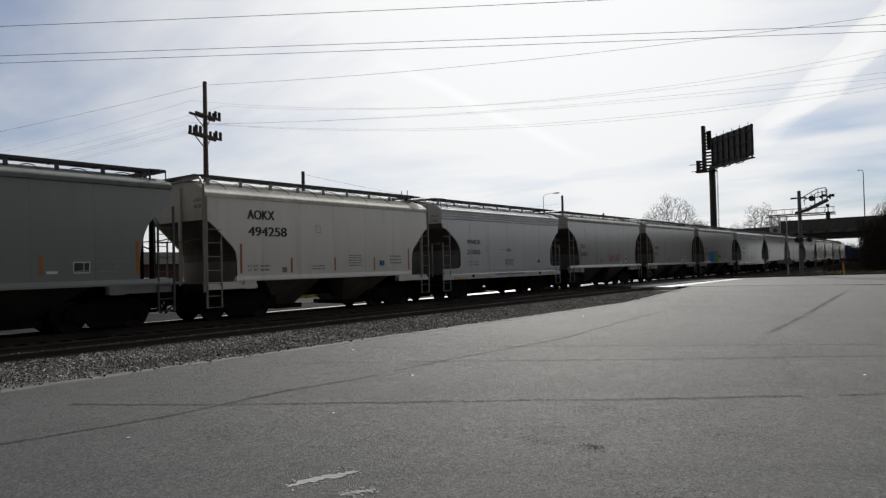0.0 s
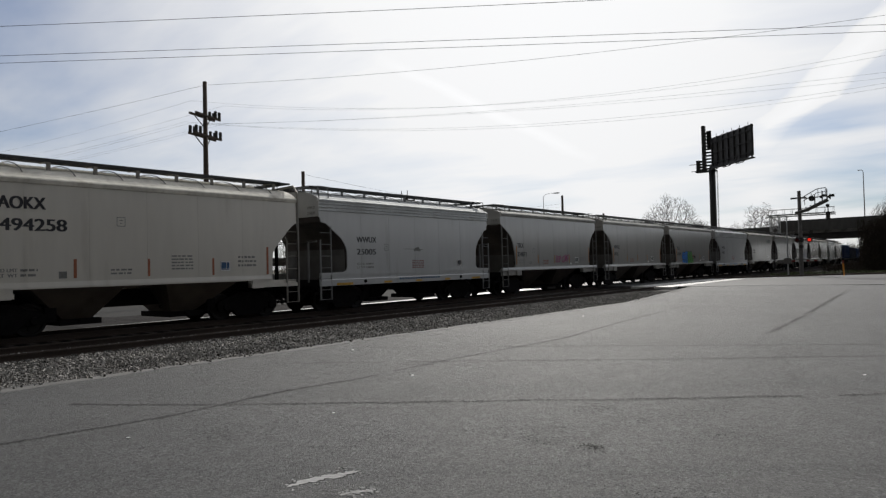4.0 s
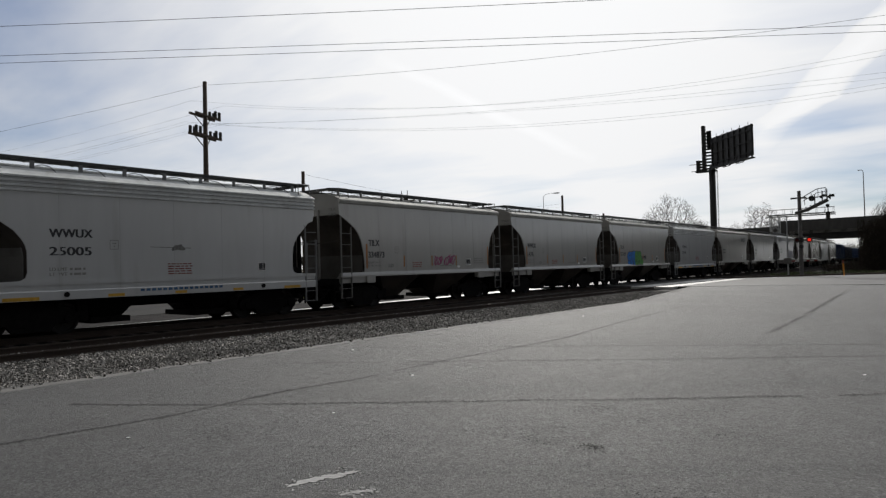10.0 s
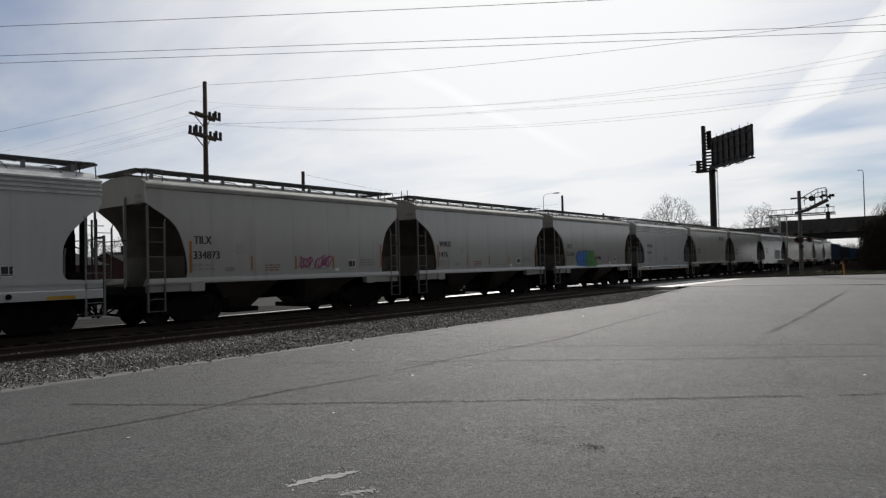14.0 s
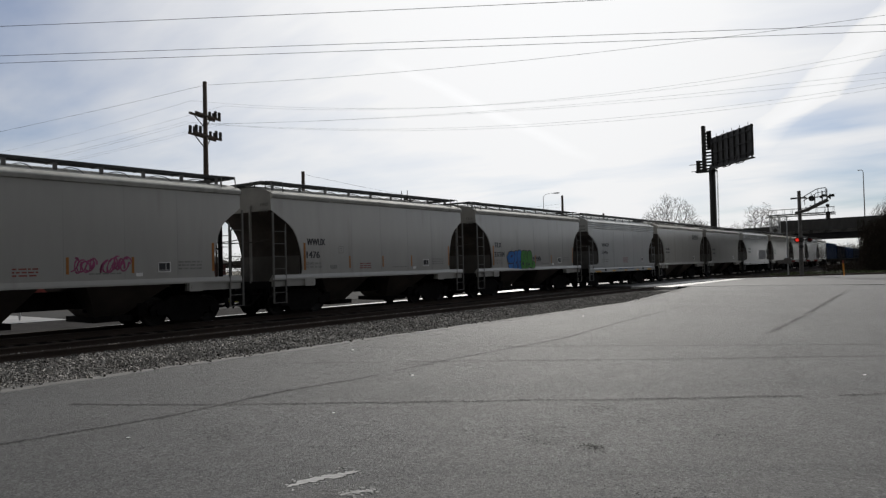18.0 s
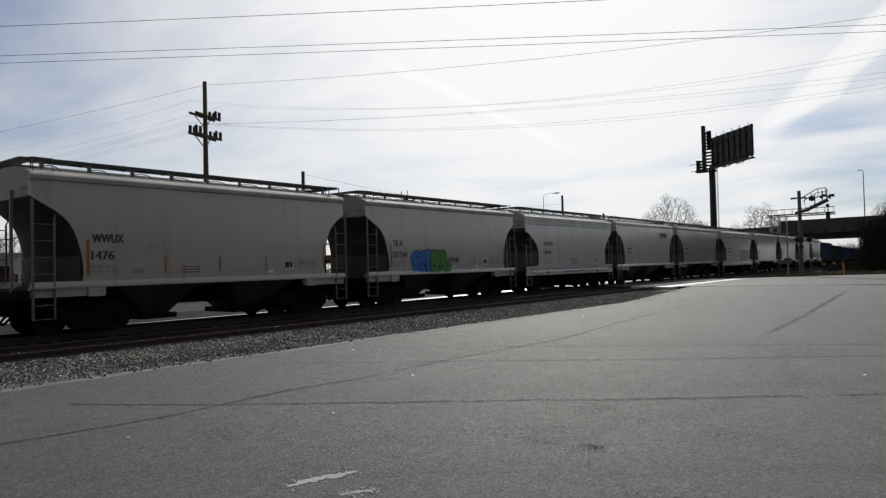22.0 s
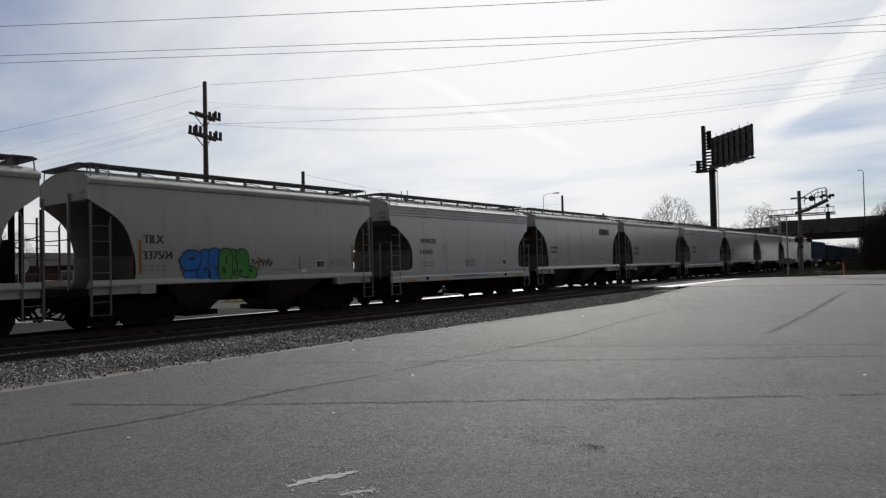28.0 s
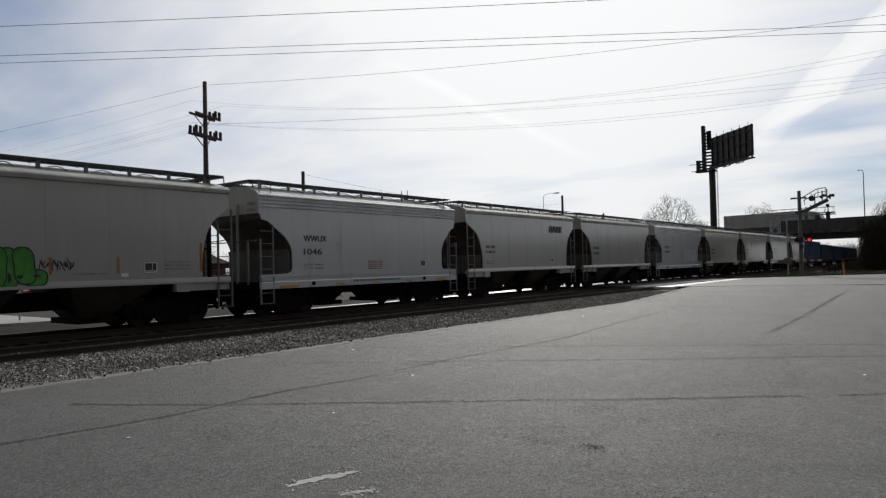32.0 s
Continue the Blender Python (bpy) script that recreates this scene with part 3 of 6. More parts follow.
    slab(bm, rounded([(-0.34, 4.44), (0.34, 4.44), (0.30, 4.56), (-0.30, 4.56)], 0.04, 2), "y", 0.8, LB - 0.8)
    part("hatch_cover", bm, HOPPER_ROOF, car)
    for k in range(8):
        y = 0.9 + (LB - 1.8) * k / 7
        bm = B()
        half = [(0.2, 4.60), (0.5, 4.58), (0.9, 4.49), (1.2, 4.35), (1.38, 4.22)]
        path(bm, [(-x, y, z) for x, z in half[::-1]] + [(x, y, z) for x, z in half], 0.015, n=5)
        part("hatch_strap", bm, LADDER, car)
    # ends
    for e, (y0, d) in enumerate(((0.0, 1), (LB, -1))):
        bm = B()
        zc = cut[-1][1]
        slab(bm, [(1.53, zc), (1.53, ze - 0.03)] + arc + [(-1.53, ze - 0.03), (-1.53, zc)], "y", y0 + d * 0.01, y0 + d * 0.05)
        part("end_bulkhead", bm, END_PAINT, car)
        # the slope sheet closes the cut-outs from side to side
        run = [(a * (reach if e else 1.0), z) for a, z in reversed(cut) if z > 1.5 or not deep]
        run = run + [(run[-1][0], 1.12)]
        bulge = 0.14 if square else 0.42 if deep else 0.38
        across = [-1.5 + 3.0 * i / 10 for i in range(11)]

        def sheet(points, out, thick):
            """A sheet from side to side that swells towards the car's end in the middle, more so behind the brake gear."""
            def at(x, a, z, o):
                return (x, y0 + d * (a * (1 - bulge * (1 - (x / 1.5) ** 2 * (1.0 if x > 0 or square or e else 0.4))) + o), z)
            bm = B()
            vs = loft(bm, [[at(x, a, z, out) for x in across] + [at(x, a, z, out + thick) for x in across[::-1]] for a, z in points], closed=True)
            bm.faces.new(vs[0])
            bm.faces.new(vs[-1])
            return bm

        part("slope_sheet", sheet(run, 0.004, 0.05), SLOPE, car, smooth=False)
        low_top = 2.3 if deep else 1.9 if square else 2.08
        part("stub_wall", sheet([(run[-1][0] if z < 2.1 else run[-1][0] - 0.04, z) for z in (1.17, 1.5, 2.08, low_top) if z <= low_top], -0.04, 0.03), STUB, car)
        if e:
            for x, w in ((-0.1, 0.085), (0.55, 0.035)):
                bm = B()
                box(bm, x - w, x + w, y0 + d * 0.02, y0 + d * 0.13, 1.15, 3.62)
                part("end_post", bm, GRIME, car)
        else:
            bm = B()
            x, w = (0.22, 0.055) if square else (0.42, 0.035)
            box(bm, x - w, x + w, y0 - d * 0.06, y0 + d * 0.008, 1.15, 4.3 if square else 3.85)
            part("end_post", bm, END_PAINT, car)
        bm = B()
        path(bm, [(-1.5, y0 - d * 0.1, 2.62), (-0.75, y0 - d * 0.1, 2.56), (0.75, y0 - d * 0.1, 2.56), (1.5, y0 - d * 0.1, 2.62)], 0.016)
        part("end_handrail", bm, SLOPE, car)
        bm = B()
        for x in (-1.25, -1.55):
            box(bm, x - 0.02, x + 0.02, y0 - d * 0.1, y0 - d * 0.05, 0.95, 3.3)
        for k in range(6):
            rod(bm, (-1.25, y0 - d * 0.08, 1.3 + 0.36 * k), (-1.55, y0 - d * 0.08, 1.3 + 0.36 * k), 0.013, n=5)
        part("end_ladder", bm, SLOPE, car)
        bm = B()
        box(bm, -1.5, 1.5, min(y0 - d * 0.05, y0 + d * 0.22), max(y0 - d * 0.05, y0 + d * 0.22), 0.95, 1.2)
        box(bm, -1.5, 1.5, min(y0 + d * 0.2, y0 + d * 1.3), max(y0 + d * 0.2, y0 + d * 1.3), 1.13, 1.17)
        part("end_sill", bm, GRIME, car)
        # crossover platform on the roof end
        bm = B()
        yy = sorted((y0 - d * 0.08, y0 + d * 0.32))
        for k in range(6):
            y = yy[0] + (yy[1] - yy[0]) * k / 5
            box(bm, -1.15, 1.15, y - 0.018, y + 0.018, 4.60, 4.645)
        box(bm, -1.15, -1.10, yy[0], yy[1], 4.59, 4.65)
        box(bm, 1.10, 1.15, yy[0], yy[1], 4.59, 4.65)
        posts = []
        for x in (-0.9, -0.3, 0.3, 0.9):
            posts.append(rod(B(), (x, y0 + d * 0.27, 4.36), (x, y0 + d * 0.27, 4.6), 0.016, n=5))
        platform = part("roof_platform", bm, GRATE, car)
        for rods in posts:
            part("post", rods, GRATE, platform)
        if square:
            bm = B()
            xw = 1.58
            yf = y0 - d * 0.05
            path(bm, [(-xw, yf, 3.0), (-xw, yf, 4.42), (xw - 0.2, yf, 4.52), (xw, yf, 4.28), (xw, yf, 3.0)], 0.04)
            for x in (-xw, xw):
                box(bm, x - 0.035, x + 0.035, yf - 0.03, yf + 0.03, 0.95, 3.05)
            part("grab_frame", bm, LADDER, car)
        else:
            for s in (-1, 1):
                bm = B()
                path(bm, [(s * 1.5, y0 + d * 0.1, 4.15), (s * 1.42, y0 + d * 0.1, 4.62), (s * 1.12, y0 + d * 0.1, 4.64)], 0.018)
                path(bm, [(s * 1.42, y0 + d * 0.1, 4.62), (s * 1.42, y0 + d * 0.6, 4.62), (s * 1.45, y0 + d * 0.6, 4.2)], 0.018)
                part("grab_rail", bm, LADDER, car)
        if deep:
            bm = B()
            for x in (1.05,):
                box(bm, x - 0.03, x + 0.03, y0 - d * 0.1, y0 - d * 0.04, 1.1, 2.62)
                box(bm, x - 0.03, 1.5, y0 - d * 0.1, y0 - d * 0.04, 2.56, 2.62)
            part("end_cage", bm, LADDER, car)
        # coupler and air hose
        bm = B()
        box(bm, -0.2, 0.2, min(y0, y0 - d * 0.42), max(y0, y0 - d * 0.42), 0.66, 1.0)
        slab(bm, rounded([(-0.2, y0 - d * 0.36), (0.2, y0 - d * 0.36), (0.22, y0 - d * 0.62), (-0.1, y0 - d * 0.66)], 0.05, 2), "z", 0.70, 1.0)
        path(bm, [(0.35, y0, 0.9), (0.38, y0 - d * 0.25, 0.6), (0.2, y0 - d * 0.5, 0.42), (0.1, y0 - d * 0.6, 0.45)], 0.025)
        part("coupler", bm, GRIME, car)
        bm = B()
        path(bm, [(1.45, y0 - d * 0.08, 0.95), (1.3, y0 - d * 0.12, 0.78), (0.6, y0 - d * 0.16, 0.80), (0.25, y0 - d * 0.3, 0.72)], 0.02)
        part("uncoupling_lever", bm, GRIME, car)
        bm = B()
        box(bm, -0.42, 0.42, min(y0 - d * 0.02, y0 + d * 0.6), max(y0 - d * 0.02, y0 + d * 0.6), 0.55, 0.97)
        for x in (-1.1, 1.1):
            rod(bm, (x, y0 + d * 0.05, 1.0), (x * 0.5, y0 + d * 0.25, 0.5), 0.035, n=5)
            rod(bm, (x * 0.5, y0 + d * 0.25, 0.5), (x * 0.15, y0 - d * 0.1, 0.62), 0.03, n=5)
        part("draft_gear", bm, GRIME, car)
        # brake beam, levers and the step hanger under the end sill
        bm = B()
        box(bm, -1.0, 1.0, min(y0 + d * 0.5, y0 + d * 0.62), max(y0 + d * 0.5, y0 + d * 0.62), 0.28, 0.62)
        for x in (-0.62, -0.2, 0.3, 0.7):
            box(bm, x - 0.05, x + 0.05, min(y0 + d * 0.3, y0 + d * 0.6), max(y0 + d * 0.3, y0 + d * 0.6), 0.34, 0.98)
        box(bm, -1.3, 1.3, min(y0 + d * 0.06, y0 + d * 0.16), max(y0 + d * 0.06, y0 + d * 0.16), 0.74, 0.98)
        part("brake_beam", bm, GRIME, car)
        bm = B()
        box(bm, -0.62, 0.62, min(y0 - d * 0.12, y0 + d * 0.3), max(y0 - d * 0.12, y0 + d * 0.3), 0.52, 0.96)
        for x in (-0.9, -0.45, 0.5, 0.95):
            path(bm, [(x, y0 + d * 0.1, 0.9), (x * 0.9, y0 - d * 0.12, 0.62), (x * 0.7, y0 - d * 0.3, 0.36), (x * 0.4, y0 - d * 0.55, 0.42)], 0.035)
        part("coupler_carrier", bm, GRIME, car)
        bm = B()
        path(bm, [(-0.4, y0 + d * 0.1, 0.85), (-0.42, y0 - d * 0.2, 0.55), (-0.3, y0 - d * 0.45, 0.36), (-0.15, y0 - d * 0.62, 0.40)], 0.03)
        part("air_hose", bm, GRIME, car)
    # brake wheel and reservoir on the far end
    bm = B()
    k = 14
    c = Vector((-0.95, LB + 0.2, 2.35))
    ring = [c + Vector((0.28 * math.cos(2 * math.pi * i / k), 0, 0.28 * math.sin(2 * math.pi * i / k))) for i in range(k + 1)]
    path(bm, ring, 0.018, n=5)
    for i in range(0, k, 3):
        rod(bm, c, ring[i], 0.014, n=5)
    box(bm, -1.1, -0.8, LB + 0.05, LB + 0.16, 2.1, 2.6)
    part("brake_wheel", bm, GRIME, car)
    bm = B()
    rod(bm, (-0.5, LB - 0.75, 1.42), (0.5, LB - 0.75, 1.42), 0.2, n=14)
    part("air_reservoir", bm, GRIME, car)
    bm = B()
    rod(bm, (0.1, LB - 0.42, 1.18), (0.1, LB - 0.42, 2.12), 0.25, n=14)
    rod(bm, (0.1, LB - 0.42, 2.12), (0.1, LB - 0.42, 2.26), 0.25, 0.12, n=14)
    box(bm, -0.45, -0.1, LB - 0.5, LB - 0.2, 1.18, 1.85)
    path(bm, [(0.1, LB - 0.42, 2.2), (0.3, LB - 0.35, 2.45), (0.55, LB - 0.1, 2.3), (0.55, LB - 0.05, 1.3)], 0.03)
    part("brake_cylinder", bm, GRIME, car)
    if deep:
        bm = B()
        box(bm, -1.25, 0.1, LB - 0.35, LB - 0.05, 1.17, 2.75)
        rod(bm, (0.35, LB - 0.5, 1.45), (1.2, LB - 0.5, 1.45), 0.22, n=14)
        rod(bm, (0.9, LB - 0.15, 1.2), (0.9, LB - 0.15, 3.4), 0.07)
        part("brake_cabinet", bm, GRIME, car)
    # underframe and discharge bays
    bm = B()
    box(bm, -0.3, 0.3, -0.05, LB + 0.05, 0.62, 1.12)
    part("centre_sill", bm, GRIME, car)
    for y0, y1, b0, b1 in ((2.25, 4.85, 3.45, 4.2), (LB - 4.85, LB - 2.25, LB - 4.2, LB - 3.45)):
        bm = B()
        w = 1.46 if not deep else 1.3
        loft(bm, [[(-w, y0, 1.3), (w, y0, 1.3), (w, y1, 1.3), (-w, y1, 1.3)], [(-0.62, b0, 0.36), (0.62, b0, 0.36), (0.62, b1, 0.36), (-0.62, b1, 0.36)]], closed=True)
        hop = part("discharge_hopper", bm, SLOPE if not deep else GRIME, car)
        bm = B()
        box(bm, -0.85, 0.85, b0 - 0.18, b1 + 0.18, 0.22, 0.38)
        rod(bm, (-1.0, b0 + 0.3, 0.33), (1.0, b0 + 0.3, 0.33), 0.03)
        part("outlet_gate", bm, GRIME, hop)
    for y in (3.0, LB - 3.0):
        bm = B()
        box(bm, -0.95, 0.95, y - 0.14, y + 0.14, 0.34, 0.72)
        rod(bm, (0.3, y, 0.6), (0.3, y + (1.4 if y < 5 else -1.4), 0.55), 0.05)
        rod(bm, (-0.9, y, 0.85), (0.9, y, 0.85), 0.16, n=10)
        part("brake_rigging", bm, GRIME, car)
    # trucks
    for yt in (1.66, LB - 1.66):
        bm = B()
        box(bm, -1.0, 1.0, yt - 0.18, yt + 0.18, 0.5, 0.8)
        part("bolster", bm, GRIME, car)
        for s in (1, -1):
            side_frame(car, yt, s)
        for a in (-0.89, 0.89):
            w = part("wheelset", WHEELSET, WHEEL, car)
            w.location = (0, yt + a, 0.42)
    return paint(car, tint)


def paint(car, tint):
    for o in car.children_recursive:
        o.color = (*tint, 1)
    return car


# ---- markings ----
def lettering(parent, words, y0, z0, y1, h, mat=INK, x=1.578, name="lettering"):
    cu = bpy.data.curves.new(name, "FONT")
    cu.body, cu.size, cu.offset = words, 1.0, 0.0
    tmp = bpy.data.objects.new(name, cu)
    scene.collection.objects.link(tmp)
    bpy.context.view_layer.update()
    me = bpy.data.meshes.new_from_object(tmp)
    bpy.data.objects.remove(tmp)
    n = len(me.vertices)
    co = np.zeros(n * 3)
    me.vertices.foreach_get("co", co)
    co = co.reshape(-1, 3)
    lo, hi = co.min(0), co.max(0)
    out = np.zeros_like(co)
    out[:, 1] = y0 + (co[:, 0] - lo[0]) / (hi[0] - lo[0]) * (y1 - y0)
    out[:, 2] = z0 + (co[:, 1] - lo[1]) / (hi[1] - lo[1]) * h
    out[:, 0] = x
    # each letter is a part of its own
    root = list(range(n))

    def find(i):
        while root[i] != i:
            root[i] = root[root[i]]
            i = root[i]
        return i

    faces = [tuple(p.vertices) for p in me.polygons]
    bpy.data.meshes.remove(me)
    for f in faces:
        for v in f[1:]:
            root[find(v)] = find(f[0])
    letters = {}
    for f in faces:
        letters.setdefault(find(f[0]), []).append(f)
    made = []
    for fs in letters.values():
        ids = sorted({v for f in fs for v in f})
        at = {v: i for i, v in enumerate(ids)}
        m = bpy.data.meshes.new("letter")
        # broad strokes: the outline is laid three times, a little apart
        spots, rims = [], []
        for k, shift in enumerate((-0.06 * h, 0.0, 0.06 * h)):
            base = len(spots)
            spots += [(out[v][0] + 0.0004 * k, out[v][1] + shift, out[v][2]) for v in ids]
            rims += [tuple(base + at[v] for v in f) for f in fs]
        m.from_pydata(spots, [], rims)
        m.materials.append(mat)
        ob = new("letter", m)
        ob.parent = parent
        made.append(ob)
    return made


def plates(parent, name, rects, mat, x=1.577, t=0.004):
    for y0, y1, z0, z1 in rects:
        bm = B()
        box(bm, x, x + t, y0, y1, z0, z1)
        part(name, bm, mat, parent)


def bars(parent, y0, y1, z0, z1, rows, seed, mat=FADED, fill=0.8):
    rng = random.Random(seed)
    bm = B()
    p = (z1 - z0) / rows
    for i in range(rows):
        y = y0
        while y < y1 - 0.03:
            w = rng.uniform(0.05, 0.2)
            box(bm, 1.577, 1.579, y, min(y + w, y1), z0 + p * (i + 0.25), z0 + p * (i + 0.72))
            y += w + rng.uniform(0.02, 0.05)
    tagged(part("stencil", bm, mat, parent), kind="stuff")


def data_panel(parent, y0, y1, z0, z1, mat=INK):
    plates(parent, "data_panel", [(y0, y1, z0, z1)], mat, x=1.5765)
    bm = B()
    t = 0.03
    for r in ((y0, y1, z0, z0 + t), (y0, y1, z1 - t, z1), (y0, y0 + t, z0, z1), (y1 - t, y1, z0, z1), (y0 + (y1 - y0) * 0.62 - 0.008, y0 + (y1 - y0) * 0.62 + 0.008, z0 + 0.06, z1), (y0, y1, z0 + 0.055, z0 + 0.068)):
        box(bm, 1.580, 1.582, *r)
    part("panel_frame", bm, WHITE, parent)


def small_box(parent, y0, z0, w=0.24, h=0.26):
    bm = B()
    t = 0.014
    for r in ((y0, y0 + w, z0, z0 + t), (y0, y0 + w, z0 + h - t, z0 + h), (y0, y0 + t, z0, z0 + h), (y0 + w - t, y0 + w, z0, z0 + h), (y0 + 0.07, y0 + w - 0.07, z0 + 0.16, z0 + 0.18), (y0 + 0.1, y0 + w - 0.1, z0 + 0.08, z0 + 0.10)):
        box(bm, 1.577, 1.579, *r)
    part("stencil_box", bm, FADED, parent)


def limits(parent, y0, z0, w=0.72):
    """Load limit and light weight, the words legible and the figures worn."""
    for words, dz in (("LD LMT", 0.13), ("LT  WT", 0.0)):
        lettering(parent, words, y0, z0 + dz, y0 + w * 0.48, 0.085, FADED)
    bars(parent, y0 + w * 0.55, y0 + w, z0 - 0.02, z0 + 0.24, 2, int(y0 * 100))


def end_marks(parent, mark, number):
    """Small marks high on the end that faces down the line."""
    for words, z in ((mark, 3.78), (number, 3.58)):
        for ob in lettering(parent, words, 0.0, 0.0, 0.42, 0.11, FADED, x=0.0):
            ob.matrix_basis = pose(0.95, 0.003, z, 0, 0, -90)


def marks_round(car, mark, number, seed, orange=True):
    w = 0.6 if len(mark) == 4 and mark[0] == "T" else 0.85
    lettering(car, mark, 1.52, 2.44, 1.52 + w, 0.24)
    lettering(car, number, 1.50, 1.98, 1.50 + 0.15 * len(number), 0.24)
    limits(car, 1.48, 1.62)
    small_box(car, 3.05, 2.16)
    if orange:
        plates(car, "reflector_strip", [(1.36, 1.45, 1.56, 2.52), (3.58, 3.65, 1.6, 2.05), (5.42, 5.49, 1.6, 2.05), (7.18, 7.25, 1.6, 2.05), (9.74, 9.82, 1.6, 2.48)], ORANGE)
    data_panel(car, 7.96, 8.36, 1.60, 1.90)
    plates(car, "stencil_plate", [(7.3, 7.5, 1.5, 1.6)], WHITE)
    bars(car, 8.6, 9.4, 1.65, 1.95, 3, seed + 3)
    bars(car, 4.15, 4.75, 1.55, 1.80, 3, seed + 5, RED_INK)
    bars(car, 6.0, 6.9, 1.56, 1.64, 1, seed + 6)
    plates(car, "dark_patch", [(2.62, 2.95, 1.58, 1.72)], FADED)
    end_marks(car, mark, number)


def marks_deep(car, mark, number, seed):
    lettering(car, mark, 1.90, 2.57, 2.98, 0.22)
    lettering(car, number, 1.90, 2.10, 1.90 + 0.21 * len(number), 0.22)
    limits(car, 1.90, 1.57, 0.9)
    small_box(car, 3.45, 2.26)
    bars(car, 5.15, 5.95, 1.52, 1.88, 5, seed + 1, RED_INK)
    data_panel(car, 8.34, 8.66, 1.57, 1.86)
    plates(car, "reflector_strip", [(0.8, 1.64, 0.96, 1.05), (3.38, 3.84, 0.97, 1.05), (5.36, 5.74, 0.97, 1.05), (7.36, 7.74, 0.97, 1.05), (9.4, 10.1, 0.96, 1.05)], YELLOW, x=1.601)
    bm = B()
    for k in range(16):
        box(bm, 1.601, 1.603, 4.3 + 0.17 * k, 4.42 + 0.17 * k, 1.08, 1.15)
    tagged(part("stencil", bm, BLUE_INK, car), kind="stuff")
    end_marks(car, mark, number)


def blob(bm, cy, cz, ry, rz, seed, x, t, k=22, lump=0.22):
    rng = random.Random(seed)
    ph = [rng.uniform(0, 6.28) for _ in range(3)]
    pts = []
    for i in range(k):
        a = 2 * math.pi * i / k
        r = 1 + lump * (0.6 * math.sin(2 * a + ph[0]) + 0.5 * math.sin(3 * a + ph[1]) + 0.3 * math.sin(5 * a + ph[2]))
        c, s_ = math.cos(a), math.sin(a)
        q = (abs(c) ** 0.7 * math.copysign(1, c), abs(s_) ** 0.7 * math.copysign(1, s_))
        pts.append((cy + ry * r * q[0], cz + rz * r * q[1]))
    slab(bm, pts, "x", x, x + t)


def graffiti(car):
    """Interlocked bubble letters, blue and then green, with black edges and inner lines."""
    def bubble(y, z, w, h, lean, waist=0.0, nose=0.0):
        """A rounded letter: pinched by the waist, drawn out to a nose on its leading side."""
        pts = []
        for i in range(36):
            a = 2 * math.pi * i / 36
            u, v = (math.copysign(abs(f) ** 0.68, f) for f in (math.cos(a), math.sin(a)))
            u *= 1 - waist * math.exp(-(v / 0.35) ** 2)
            if u < -0.7:
                u -= nose * math.exp(-(v / 0.22) ** 2)
            pts.append((y + u * w / 2 + lean * v, z + v * h / 2))
        return pts

    def lay(pts, x, mat, name, grow=0.0):
        cy, cz = sum(q[0] for q in pts) / len(pts), sum(q[1] for q in pts) / len(pts)
        bm = B()
        out = []
        for q in pts:
            v = Vector((q[0] - cy, q[1] - cz))
            v = v + v.normalized() * grow
            out.append((cy + v.x, max(cz + v.y, 1.33)))
        slab(bm, out, "x", x, x + 0.0015)
        part(name, bm, mat, car)

    # y, z, width, height, lean, waist, nose, paint
    letters = [(3.14, 1.53, 0.62, 0.36, 0.0, 0.0, 0.12, GRAF_BLUE), (3.45, 1.79, 0.40, 0.90, 0.05, 0.12, 0, GRAF_BLUE), (3.82, 1.81, 0.42, 0.94, 0.0, 0.08, 0, GRAF_BLUE), (3.00, 1.94, 0.54, 0.56, 0.04, 0.0, 0.30, GRAF_BLUE),
               (4.49, 1.80, 0.36, 0.90, -0.03, 0.14, 0, GRAF_GREEN), (4.19, 1.80, 0.44, 0.94, 0.02, 0.10, 0, GRAF_GREEN), (5.10, 1.53, 0.44, 0.36, 0.0, 0.0, 0.1, GRAF_GREEN), (4.84, 1.84, 0.42, 0.84, -0.05, 0.14, 0, GRAF_GREEN)]
    for i, (y, z, w, h, lean, waist, nose, m) in enumerate(letters):
        x = 1.583 + 0.004 * i
        pts = bubble(y, z, w * 1.16, h * 1.05, lean, waist, nose)
        lay(pts, x, INK, "graffiti_outline", 0.038)
        lay(pts, x + 0.002, m, "graffiti_letter")
    # the holes and folds of the letters
    x = 1.583 + 0.004 * len(letters)
    for y, z, w, h, seed in ((3.02, 2.0, 0.07, 0.055, 1), (3.46, 1.66, 0.06, 0.04, 2), (3.62, 1.50, 0.025, 0.15, 3), (3.84, 1.70, 0.07, 0.03, 4), (4.13, 1.63, 0.06, 0.09, 5), (4.22, 1.94, 0.035, 0.10, 6), (4.50, 1.55, 0.03, 0.13, 7), (4.74, 1.57, 0.06, 0.05, 8), (5.12, 1.58, 0.08, 0.03, 9)):
        bm = B()
        blob(bm, y, z, w, h, seed, x, 0.0015)
        part("graffiti_stroke", bm, INK, car)
    rng = random.Random(14)
    bm = B()
    for i in range(26):
        y = 5.2 + 0.82 * i / 25
        z = 1.86 + rng.uniform(-0.06, 0.06)
        h, lean = rng.uniform(0.04, 0.12), rng.uniform(-0.06, 0.06)
        slab(bm, [(y - 0.014 - lean, z - h), (y + 0.014 - lean, z - h), (y + 0.014 + lean, z + h), (y - 0.014 + lean, z + h)], "x", 1.577, 1.579 + 0.0002 * i)
    tagged(part("graffiti_tag", bm, INK, car), kind="stuff")


